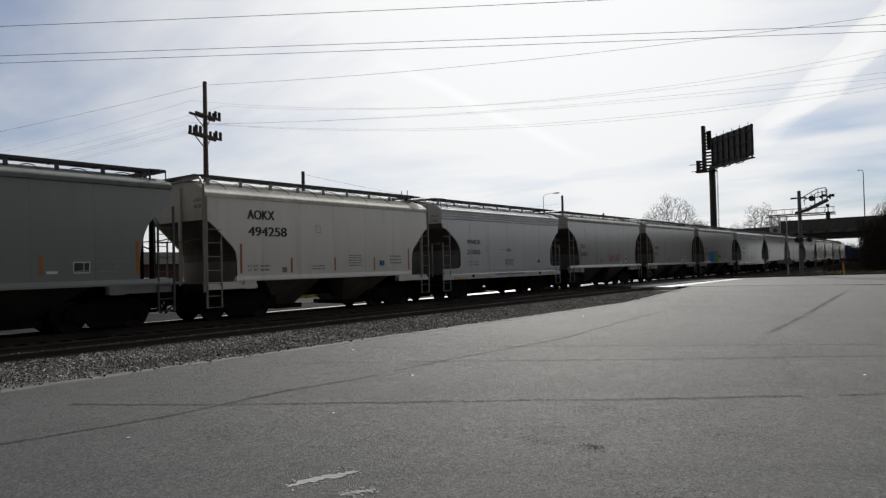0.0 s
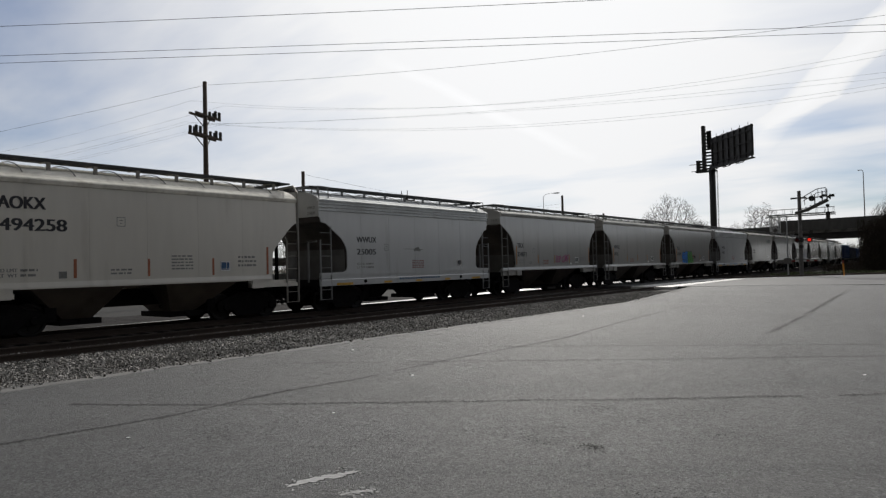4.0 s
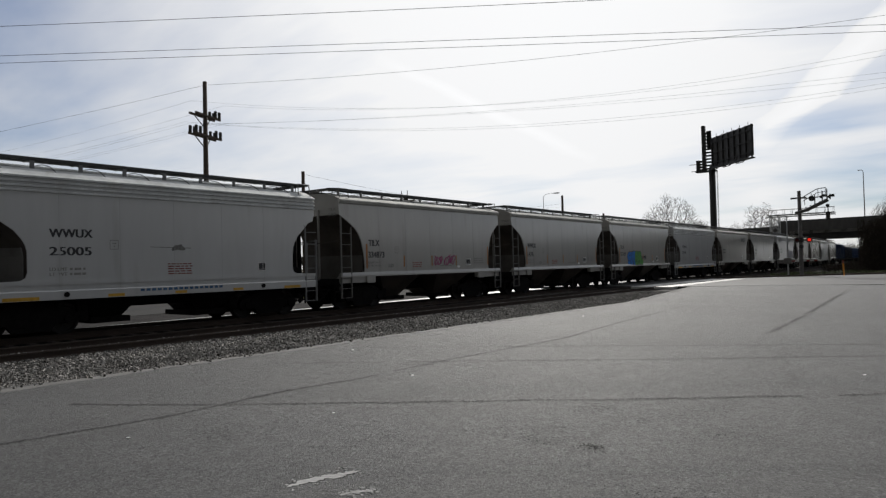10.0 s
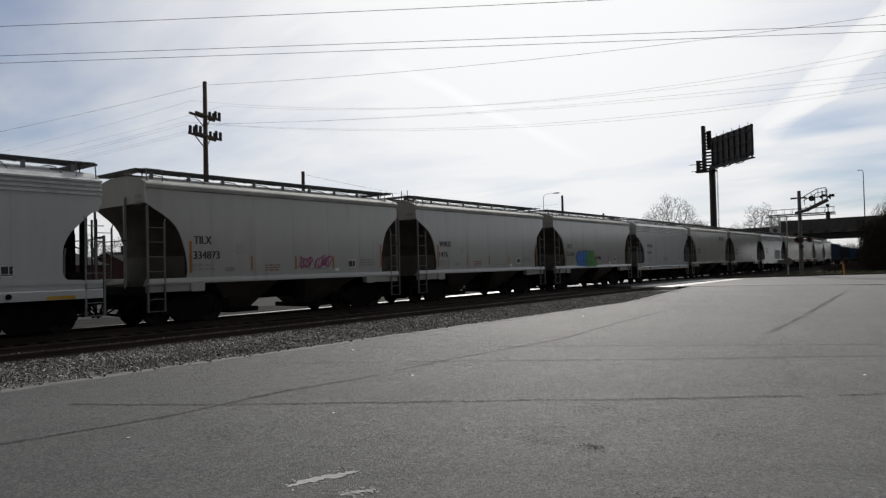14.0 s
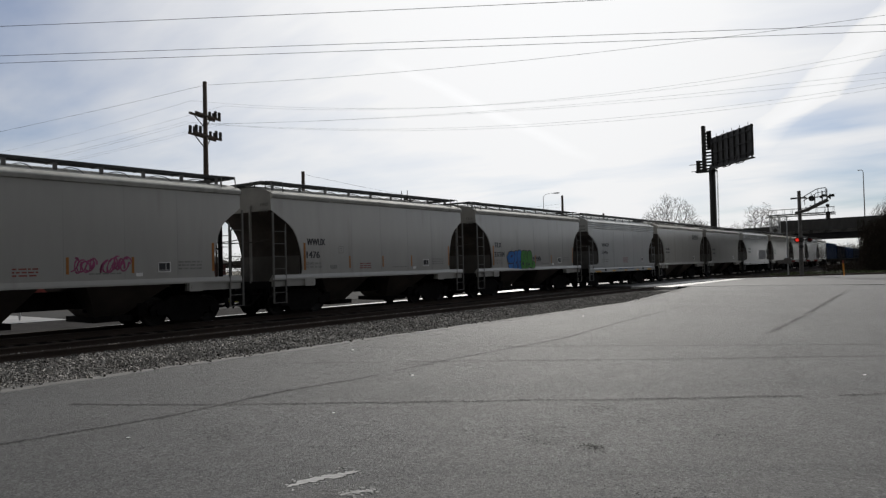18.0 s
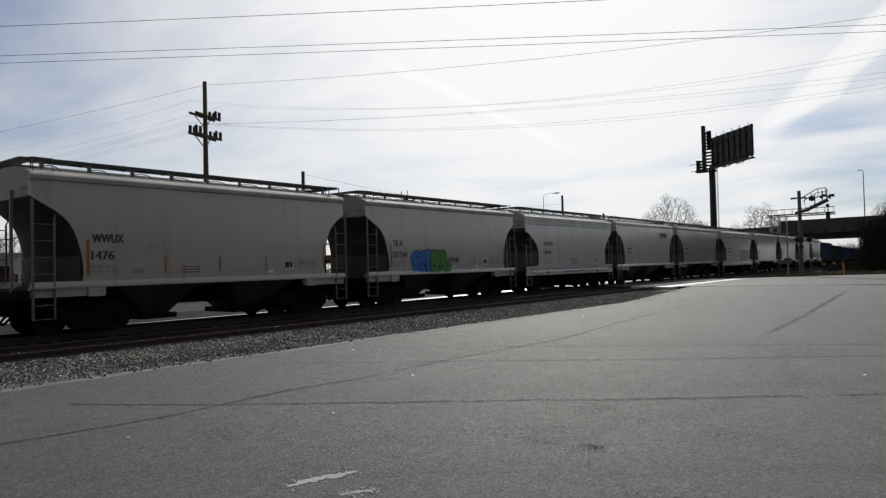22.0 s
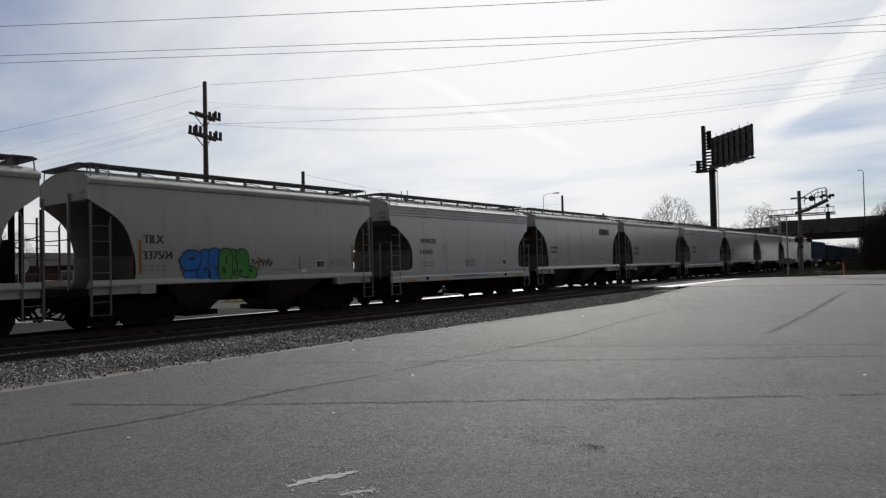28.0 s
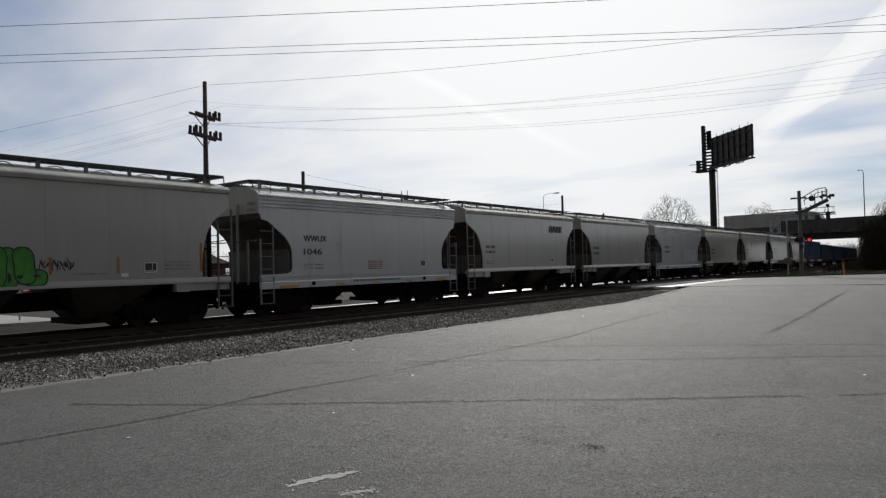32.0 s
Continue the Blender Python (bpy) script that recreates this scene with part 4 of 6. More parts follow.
def pink_tag(car):
    rng = random.Random(5)
    for group, (ya, yb, loops) in enumerate(((5.56, 6.18, 6), (6.36, 7.12, 8))):
        bm = B()
        for i in range(loops):
            y = ya + (yb - ya) * (i + 0.5) / loops
            z = 1.84 + rng.uniform(-0.05, 0.05)
            w, h, lean = rng.uniform(0.07, 0.13), rng.uniform(0.13, 0.2), rng.uniform(-0.06, 0.08)
            turn = rng.uniform(0, 6.28)
            pts = [(y + w * math.cos(a * 0.7 + turn) + lean * math.sin(a * 0.7 + turn), z + h * math.sin(a * 0.7 + turn)) for a in range(rng.randint(6, 9))]
            pts.append((pts[-1][0] + rng.uniform(0.02, 0.12), z + rng.uniform(-0.2, 0.2)))
            for (a, b), (c, d) in zip(pts, pts[1:]):
                n = Vector((-(d - b), c - a)).normalized() * rng.uniform(0.015, 0.026)
                slab(bm, [(a + n.x, b + n.y), (c + n.x, d + n.y), (c - n.x, d - n.y), (a - n.x, b - n.y)], "x", 1.5765, 1.5785 + 0.0003 * i)
        part("graffiti_tag", bm, GRAF_PINK, car)


TRAIN = []          # (car, its left corner's place along the track at the start)


def train():
    first = {k: hopper_car(k, (1, 1, 1)) for k in ("round", "square", "deep")}
    used = set()

    def car(kind, s0, tint, label):
        ob = first[kind] if kind not in used else copy_thing(first[kind], Matrix())
        used.add(kind)
        TRAIN.append((ob, s0))
        tagged(paint(ob, tint), label)
        return ob

    GREY, TAN, PALE = (0.79, 0.79, 0.77), (1.42, 1.37, 1.26), (1.08, 1.12, 1.16)
    # copies must be made before a car gets marks of its own, so the bodies come first
    row = [
        car("round", 0.16, (0.44, 0.46, 0.455), "dull grey covered hopper car with orange reflector strips"),
        car("square", 12.09, TAN, "cream covered hopper car with angular end cut-outs"),
        car("deep", 23.96, PALE, "bluish-white covered hopper car with deep sill"),
        car("round", 36.03, GREY, "light grey covered hopper car with pink graffiti tag"),
        car("round", 48.09, GREY, "light grey covered hopper car with rust stains"),
        car("round", 60.11, GREY, "light grey covered hopper car with blue and green graffiti"),
        car("deep", 72.06, PALE, "bluish-white covered hopper car with yellow sill strips"),
        car("round", 83.8, (1.0, 0.985, 0.94), "light grey covered hopper car with dark emblem"),
        car("round", 95.7, GREY, "light grey covered hopper car"),
        car("deep", 107.75, PALE, "bluish-white covered hopper car with faded panel"),
        car("round", 119.9, (0.98, 0.95, 0.88), "weathered grey covered hopper car"),
        car("round", 131.8, (0.95, 0.93, 0.88), "weathered grey covered hopper car"),
        car("deep", 143.8, PALE, "bluish-white covered hopper car"),
        car("round", 155.7, (0.95, 0.93, 0.9), "weathered grey covered hopper car"),
    ]
    bars(row[0], 8.6, 9.4, 1.6, 2.0, 3, 1)
    data_panel(row[0], 8.0, 8.45, 1.62, 1.93)
    plates(row[0], "reflector_strip", [(1.36, 1.45, 1.56, 2.52), (3.58, 3.65, 1.6, 2.05), (5.42, 5.49, 1.6, 2.05), (7.18, 7.27, 1.6, 2.1), (9.72, 9.82, 1.56, 2.5)], ORANGE)
    plates(row[0], "stencil_plate", [(7.35, 7.62, 1.62, 1.69)], WHITE)
    a = row[1]
    lettering(a, "AOKX", 1.56, 3.27, 2.64, 0.31)
    lettering(a, "494258", 1.59, 2.72, 3.15, 0.31)
    small_box(a, 4.48, 2.9)
    plates(a, "reflector_strip", [(1.25, 1.33, 1.5, 2.46), (3.32, 3.40, 1.5, 2.0), (5.36, 5.43, 1.5, 2.0), (7.46, 7.53, 1.48, 2.0), (9.52, 9.60, 1.45, 2.36)], material("faded_red_strip", (0.40, 0.14, 0.07), 0.5, vary=0.2, grain=10))
    limits(a, 1.55, 1.56, 0.9)
    bars(a, 4.3, 4.9, 1.55, 1.75, 2, 6)
    bars(a, 6.1, 6.8, 1.65, 2.12, 5, 7)
    data_panel(a, 7.75, 8.1, 1.6, 1.9, BLUE_INK)
    plates(a, "dark_patch", [(2.95, 3.15, 1.5, 1.68)], FADED)
    bars(a, 8.4, 9.1, 1.7, 2.1, 3, 8)
    end_marks(a, "AOKX", "494258")
    marks_deep(row[2], "WWUX", "25005", 21)
    bm = B()
    blob(bm, 5.5, 2.32, 0.16, 0.10, 3, 1.577, 0.002, lump=0.4)
    slab(bm, [(4.6, 2.33), (5.9, 2.30), (5.9, 2.325), (4.6, 2.345)], "x", 1.577, 1.578)
    part("scuff_mark", bm, FADED, row[2])
    marks_round(row[3], "TILX", "334873", 31)
    pink_tag(row[3])
    marks_round(row[4], "WWUX", "1476", 41)
    marks_round(row[5], "TILX", "337504", 51)
    graffiti(row[5])
    marks_deep(row[6], "WWUX", "1046", 61)
    g = row[7]
    bars(g, 1.58, 2.37, 2.1, 2.6, 2, 71, INK)
    bars(g, 1.58, 2.3, 1.6, 1.8, 2, 72)
    data_panel(g, 8.0, 8.32, 1.62, 1.88)
    bm = B()
    for k in range(4):
        y = 7.85 + 0.38 * k
        slab(bm, [(y, 3.3), (y + 0.10, 3.3), (y + 0.2, 3.66), (y + 0.1, 3.66)], "x", 1.577, 1.579)
        slab(bm, [(y + 0.1, 3.62), (y + 0.34, 3.62), (y + 0.34, 3.67), (y + 0.1, 3.67)], "x", 1.577, 1.5792)
        slab(bm, [(y + 0.24, 3.3), (y + 0.33, 3.3), (y + 0.34, 3.62), (y + 0.25, 3.62)], "x", 1.577, 1.5794)
    part("emblem", bm, INK, g)
    for i, k in enumerate((8, 10, 11, 13)):
        bars(row[k], 1.52, 2.35, 1.98, 2.66, 2, 80 + i, INK)
        bars(row[k], 1.5, 2.2, 1.6, 1.82, 2, 90 + i)
        data_panel(row[k], 8.0, 8.32, 1.62, 1.88)
    for i, k in enumerate((9, 12)):
        bars(row[k], 1.9, 2.95, 2.1, 2.8, 2, 100 + i, INK)
        data_panel(row[k], 8.34, 8.66, 1.57, 1.86)
    plates(row[9], "faded_panel", [(6.3, 9.4, 1.5, 2.5)], material("primer_patch", (0.42, 0.43, 0.44), 0.6, vary=0.15, grain=6))
    return row


def blue_wagons():
    """Two blue wagons that follow the hopper cars."""
    for s0, length, top, mat, label in ((167.6, 16.4, 4.05, BLUE, "bright blue high-sided wagon with ribbed sides"), (185.2, 16.4, 3.7, DARK_BLUE, "dark blue high-sided gondola wagon"), (202.8, 16.4, 3.6, BLUE, "bright blue high-sided wagon with ribbed sides"), (220.4, 16.4, 3.6, DARK_BLUE, "dark blue high-sided gondola wagon"), (238.0, 16.4, 3.6, DARK_BLUE, "dark blue high-sided gondola wagon")):
        w = thing("freight_wagon", label, "railway car", "blue wagons")
        bm = B()
        slab(bm, rounded([(-1.5, 1.1), (1.5, 1.1), (1.5, top - 0.1), (1.3, top), (-1.3, top), (-1.5, top - 0.1)], 0.1, 2), "y", 0, length)
        part("body", bm, mat, w)
        for k in range(int(length / 1.2) + 1):
            bm = B()
            y = min(0.05 + 1.2 * k, length - 0.15)
            box(bm, 1.5, 1.58, y, y + 0.1, 1.15, top - 0.12)
            part("side_post", bm, mat, w)
        bm = B()
        box(bm, 1.45, 1.6, 0, length, 0.98, 1.2)
        box(bm, -0.3, 0.3, -0.5, length + 0.5, 0.75, 1.1)
        part("sill", bm, GRIME, w)
        for yt in (1.8, length - 1.8):
            for s in (1, -1):
                side_frame(w, yt, s)
            for a in (-0.89, 0.89):
                o = part("wheelset", WHEELSET, WHEEL, w)
                o.location = (0, yt + a, 0.42)
        TRAIN.append((w, s0))


# ---- poles and wires ----
def insulator(bm, p, h=0.16):
    x, y, z = p
    for k in range(3):
        rod(bm, (x, y, z + h * k / 3), (x, y, z + h * (k + 1.02) / 3), 0.10, 0.085, n=8)


def utility_pole():
    pole = thing("utility_pole", "weathered wooden power pole with two double crossarms", "utility pole", at=pose(-36, 23.4, -0.5))
    bm = B()
    rod(bm, (0, 0, 0), (0, 0, 13.45), 0.19, 0.12, n=12)
    part("post", bm, POLE, pole, smooth=True)
    a = Vector((math.cos(radians(113)), math.sin(radians(113)), 0))     # direction of the arms
    b = Vector((-a.y, a.x, 0))
    for z, half, offs in ((11.35, 1.25, (0.75, 1.15)), (10.15, 1.35, (-1.2, -0.8, 0.8, 1.25))):
        for s in (-1, 1):
            arm = B()
            c = b * (0.2 * s)
            q = [c - a * half, c + a * half]
            e = b * 0.05
            slab(arm, [tuple((q[0] - e).xy), tuple((q[1] - e).xy), tuple((q[1] + e).xy), tuple((q[0] + e).xy)], "z", z - 0.06, z + 0.06)
            arm_ob = part("crossarm", arm, POLE, pole)
            for o in offs:
                bm = B()
                p = c + a * o
                insulator(bm, (p.x, p.y, z + 0.06), 0.40)
                part("insulator", bm, BLACK_STEEL, arm_ob)
        bm = B()
        for o in (-0.75, 0.75):
            rod(bm, tuple(a * o + b * 0.2 + Vector((0, 0, z - 0.06))), (0, 0, z - 0.75), 0.03)
        part("brace", bm, BLACK_STEEL, pole)


def plain_pole(x, y, z, r=0.15, label="tall bare wooden pole behind the railway", lean=0.0):
    p = thing("utility_pole", label, "utility pole", "bare poles", at=pose(x, y, -0.5))
    bm = B()
    rod(bm, (0, 0, 0), (lean, 0, z + 0.5), r * 1.25, r, n=10)
    part("post", bm, POLE, p, smooth=True)
    return p


def wire(name, a, b, sag, r=0.012, label="thin black overhead wire", n=24):
    bm = B()
    pts = []
    for i in range(n + 1):
        t = i / n
        p = Vector(a).lerp(Vector(b), t)
        p.z -= sag * 4 * t * (1 - t)
        pts.append(tuple(p))
    path(bm, pts, r, n=5)
    solid(name, bm, CABLE, label, "wire", "overhead wires")


def extend(a, b, f0, f1):
    a, b = Vector(a), Vector(b)
    return a + (b - a) * f0, a + (b - a) * f1


def wires():
    # a street line passes close overhead
    for a, b, r in (((-25.4, 8.8, 10.0), (-10.6, 19.1, 10.0), 0.009), ((-28.8, 10.0, 10.0), (-2.2, 29.2, 10.0), 0.009), ((-28.7, 10.0, 9.7), (-2.2, 29.0, 9.7), 0.009)):
        p, q = extend(a, b, -0.6, 1.8)
        wire("overhead_wire", p, q, 0.1, r)
    # the line that the wooden pole carries: a long span over the railway, and one away from it
    top = (-36.0, 23.4, 12.75)
    wire("overhead_wire", top, (9.0, 41.0, 13.07), 0.77, 0.008)
    wire("overhead_wire", top, (-95.0, 14.0, 12.9), 0.35, 0.008)
    for (x, y, z), far, sag in (((-35.8, 24.5, 11.65), (9, 40, 12.6), 2.1), ((-36.2, 22.6, 11.7), (9, 41, 12.5), 2.28), ((-35.8, 24.6, 10.57), (9, 42, 10.7), 0.8), ((-35.9, 24.0, 10.5), (9, 43, 10.48), 0.75), ((-36.2, 22.2, 10.39), (9, 43, 11.49), 2.1), ((-36.2, 22.6, 10.39), (9, 44.2, 11.49), 2.1)):
        wire("overhead_wire", (x, y, z), far, sag, 0.0042)
        wire("overhead_wire", (x, y, z), (x - 60, y - 9, z - 0.5), 0.9, 0.0042)
    wire("overhead_wire", (-40, 34.3, 8.8), (-60, 113.5, 12.0), 1.2, 0.009)
    wire("overhead_wire", (-60, 113.5, 12.6), (-70, 95, 11.0), 0.3, 0.01)


def street_lamp(x, y, z0, z1, arm, r=0.09):
    lamp = thing("street_lamp", "tall slender grey street lamp with a curved arm", "street lamp", "street lamps", at=pose(x, y, z0))
    bm = B()
    h = z1 - z0
    rod(bm, (0, 0, 0), (0, 0, h * 0.5), r, r * 0.8)
    rod(bm, (0, 0, h * 0.5), (0, 0, h - 0.5), r * 0.8, r * 0.6)
    path(bm, [(0, 0, h - 0.5), (arm * 0.15, 0, h - 0.15), (arm * 0.5, 0, h), (arm, 0, h - 0.02)], r * 0.5)
    part("post", bm, GALV, lamp)
    bm = B()
    slab(bm, rounded([(min(arm, arm * 1.5), -0.15), (max(arm, arm * 1.5), -0.15), (max(arm, arm * 1.5), 0.15), (min(arm, arm * 1.5), 0.15)], 0.1), "z", h - 0.12, h + 0.05)
    part("lamp_head", bm, GALV, lamp)


def billboard():
    bb = thing("billboard", "back of a large dark roadside billboard on one steel post", "billboard", at=pose(-32.9, 112, -0.5))
    bm = B()
    rod(bm, (0.42, 0, 0), (0.42, 0, 16.6), 0.52, 0.48, n=18)
    part("post", bm, BLACK_STEEL, bb, smooth=True)
    a, b = Vector((0.7, -0.1, 0)), Vector((8.4, -7.5, 0))
    d = (b - a).normalized()
    nrm = Vector((-d.y, d.x, 0))

    def beam(name, p, q, w, z0, z1, mat=BLACK_STEEL, par=bb):
        bm = B()
        e = nrm * w
        slab(bm, [tuple((p - e).xy), tuple((q - e).xy), tuple((q + e).xy), tuple((p + e).xy)], "z", z0, z1)
        return part(name, bm, mat, par)

    # main face, seen from behind, with ribs and a catwalk
    z0, z1 = 16.9, 21.4
    length = (b - a).length
    face = beam("panel", a, b, 0.1, z0, z1)
    for k in range(8):
        p = a + d * (length * k / 7)
        beam("rib", p - d * 0.09 - nrm * 0.2, p + d * 0.09 - nrm * 0.2, 0.1, z0 - 0.3, z1 + 0.03, GIRDER, face)
    for z in (17.3, 18.9, 20.5):
        beam("stringer", a - nrm * 0.34, b - nrm * 0.34, 0.05, z, z + 0.14, GIRDER, face)
    for k in range(5):
        p = a + d * (length * (k + 0.5) / 5)
        bm = B()
        rod(bm, (p.x, p.y, z1), (p.x, p.y, z1 + 0.5), 0.035, n=5)
        part("safety_post", bm, BLACK_STEEL, face)
    beam("catwalk", a - nrm * 0.7, b - nrm * 0.7 + d * 1.0, 0.35, 16.35, 16.5, GRATE, bb)
    beam("truss", a - d * 0.8, b - d * 1.5, 0.25, 16.5, 16.95)
    bm = B()
    for k in range(6):
        p, q = a + d * (length * k / 6) - nrm * 0.5, a + d * (length * (k + 1) / 6) - nrm * 0.5
        rod(bm, (p.x, p.y, 16.2), (q.x, q.y, 16.9 if k % 2 else 16.2), 0.06, n=5)
        rod(bm, (p.x, p.y, 16.2), (p.x, p.y, 17.0), 0.06, n=5)
    part("lower_truss", bm, BLACK_STEEL, bb)
    for k in range(3):
        p = a + d * (length * (k + 0.6) / 3) - nrm * 1.5
        bm = B()
        ring = [(p.x + 0.55 * d.x * math.cos(t), p.y + 0.55 * d.y * math.cos(t), 16.3 + 0.22 * math.sin(t)) for t in [math.pi * i / 6 for i in range(13)]]
        path(bm, ring, 0.05, n=5)
        part("floodlight", bm, BLACK_STEEL, bb)
    # second face, edge-on, and the louvred service frames
    bm = B()
    slab(bm, [(-1.15, 0.2), (-0.62, 0.2), (-0.62, 0.8), (-1.15, 0.8)], "z", 16.2, 23.6)
    part("side_panel", bm, BLACK_STEEL, bb)
    bm = B()
    for k in range(7):
        box(bm, -0.62, 0.45, 0.3, 0.5, 16.5 + 0.52 * k, 16.76 + 0.52 * k)
    for k in range(5):
        box(bm, -0.62, 0.3, 0.3, 0.5, 20.1 + 0.52 * k, 20.4 + 0.52 * k)
    box(bm, -0.35, 0.3, 0.3, 0.6, 19.9, 22.7)
    part("louvre", bm, GIRDER, bb)
    bm = B()
    for k in range(4):
        box(bm, -2.0, -1.15, 0.3, 0.7, 16.4 + 0.45 * k, 16.68 + 0.45 * k)
    box(bm, -2.1, -1.6, 0.2, 0.8, 16.2, 18.1)
    box(bm, -2.1, 1.0, -0.3, 0.9, 16.1, 16.3)
    rod(bm, (-2.0, 0.3, 17.5), (-3.2, 0.3, 17.5), 0.05)
    rod(bm, (-2.0, 0.3, 16.4), (-2.9, 0.3, 16.4), 0.05)
    part("service_platform", bm, BLACK_STEEL, bb)
    bm = B()
    for s in (-0.2, 0.2):
        rod(bm, (1.3, -0.4 + s, 4), (1.3, -0.4 + s, 16.2), 0.03)
    for k in range(30):
        rod(bm, (1.3, -0.6, 4 + 0.4 * k), (1.3, -0.2, 4 + 0.4 * k), 0.02)
    part("ladder", bm, BLACK_STEEL, bb)


# ---- level crossing and signals ----
FLASHERS = []          # (vane, whether it belongs to the lamp that flashes first)


def crossing_signal():
    s = thing("crossing_signal", "grey level-crossing mast with cantilever arm and red flashing lamps", "crossing signal", at=pose(-11.5, 63.9, 0.0))
    bm = B()
    rod(bm, (0, 0, 0), (0, 0, 7.2), 0.17, 0.14, n=12)
    rod(bm, (0, 0, 0), (0, 0, 0.12), 0.4, n=12)
    part("mast", bm, MAST, s)
    bm = B()
    path(bm, [(-0.25, 0.1, 5.32), (0.6, 0.1, 5.55), (2.15, 0.1, 6.28)], 0.12)
    path(bm, [(-0.25, -0.5, 5.32), (0.6, -0.5, 5.55), (2.15, -0.5, 6.28)], 0.10)
    for x, z in ((1.2, 5.85), (1.75, 6.1), (2.1, 6.25)):
        rod(bm, (x, -0.2, z), (x, -0.2, z + 0.95), 0.045)
    for k in range(6):
        x = 0.2 + 0.35 * k
        rod(bm, (x, 0.1, 5.52 + 0.4 * (x)), (x, -0.5, 5.52 + 0.4 * x), 0.03)
    arm = part("cantilever_arm", bm, MAST, s)
    bm = B()
    path(bm, [(0.35, -0.5, 6.6), (1.45, -0.5, 7.22), (2.1, -0.5, 7.26)], 0.035)
    path(bm, [(0.35, -0.5, 6.25), (1.45, -0.5, 6.9), (2.1, -0.5, 6.94)], 0.025)
    for x, z in ((0.5, 6.68), (1.0, 6.97), (1.5, 7.22), (2.05, 7.26)):
        rod(bm, (x, -0.5, z), (x, -0.5, z - 0.75), 0.025)
    part("handrail", bm, GALV, arm)
    bm = B()
    box(bm, -0.65, 0.55, -0.06, 0.06, 6.52, 6.66)
    part("crosshead", bm, MAST, s)

    def lamp(x, y, z, lit, par, name="flasher"):
        bm = B()
        rod(bm, (x, y, z), (x, y - 0.06, z), 0.23, n=16)
        rod(bm, (x, y + 0.12, z), (x, y, z), 0.10, 0.16, n=10)
        for k in range(9):
            t = math.pi * k / 8
            box(bm, x + 0.17 * math.cos(t) - 0.035, x + 0.17 * math.cos(t) + 0.035, y - 0.32, y - 0.05, z + 0.17 * math.sin(t) - 0.01, z + 0.17 * math.sin(t) + 0.02)
        ob = part(name, bm, BLACK_STEEL, par)
        bm = B()
        rod(bm, (x, y - 0.06, z), (x, y - 0.085, z), 0.125, 0.11, n=16)
        part("lens", bm, RED_LAMP if lit else GLASS, ob)
        if lit:
            # an added vane, coloured like an unlit lens, drops before the glow between flashes
            bm = B()
            rod(bm, (0, 0.004, -0.118), (0, -0.004, -0.118), 0.128, n=16)
            vane = part("flash_vane", bm, VANE_RED, ob)
            vane.location = (x, y - 0.10, z + 0.118)
            FLASHERS.append((vane, lit == "first"))

    lamp(1.02, -0.45, 6.45, False, s)
    # the pair on the arm's tip looks across the street
    for x, y in ((1.75, -0.35), (2.25, 0.15)):
        bm = B()
        rod(bm, (x, y, 6.55), (x + 0.05, y, 6.55), 0.24, n=16)
        rod(bm, (x - 0.16, y, 6.55), (x, y, 6.55), 0.09, 0.16, n=10)
        for k in range(9):
            t = math.pi * k / 8
            box(bm, x + 0.05, x + 0.34, y + 0.17 * math.cos(t) - 0.035, y + 0.17 * math.cos(t) + 0.035, 6.55 + 0.17 * math.sin(t) - 0.01, 6.55 + 0.17 * math.sin(t) + 0.02)
        part("flasher", bm, BLACK_STEEL, s)
    bm = B()
    rod(bm, (0.5, -0.25, 6.5), (2.1, -0.25, 6.6), 0.05)
    part("lamp_bar", bm, GALV, s)
    lamp(-0.2, -0.3, 3.05, "first", s)
    lamp(0.72, -0.3, 3.05, "second", s)
    bm = B()
    rod(bm, (-0.2, -0.12, 3.05), (0.72, -0.12, 3.05), 0.05)
    rod(bm, (0.05, -0.1, 2.5), (0.05, -0.3, 2.5), 0.2, 0.16, n=12)
    box(bm, -0.2, 0.2, -0.2, 0.2, 2.85, 3.25)
    part("lamp_bar", bm, BLACK_STEEL, s)
    # gate with a lowered arm
    g = thing("crossing_gate", "grey crossing gate mechanism with a lowered striped arm", "crossing gate", at=pose(-12.55, 64.0, 0.0))
    bm = B()
    rod(bm, (0, 0, 0), (0, 0, 5.1), 0.06, 0.05)
    part("mast", bm, GALV, g)
    bm = B()
    slab(bm, rounded([(-0.28, 1.05), (0.3, 1.05), (0.3, 1.55), (-0.28, 1.55)], 0.06), "y", -0.25, 0.2)
    part("gate_box", bm, MAST, g)
    bm = B()
    box(bm, -0.8, -0.25, -0.12, -0.04, 1.1, 1.4)
    part("counterweight", bm, MAST, g)
    for k in range(8):
        bm = B()
        box(bm, 0.3 + 0.28 * k, 0.58 + 0.28 * k, -0.06, -0.02, 1.22 + 0.004 * k, 1.34 + 0.004 * k)
        part("arm_stripe", bm, WHITE if k % 2 else RED_WALL, g)
    p = thing("marker_post", "leaning orange plastic marker post", "marker post", at=pose(-8.45, 64.3, 0, 0, -3, 0))
    bm = B()
    rod(bm, (0, 0, -0.1), (0, 0, 1.0), 0.06)
    part("post", bm, YELLOW_POST, p)
    bm = B()
    rod(bm, (0, 0, 1.0), (0, 0, 1.25), 0.062)
    part("cap", bm, RED_WALL, p)


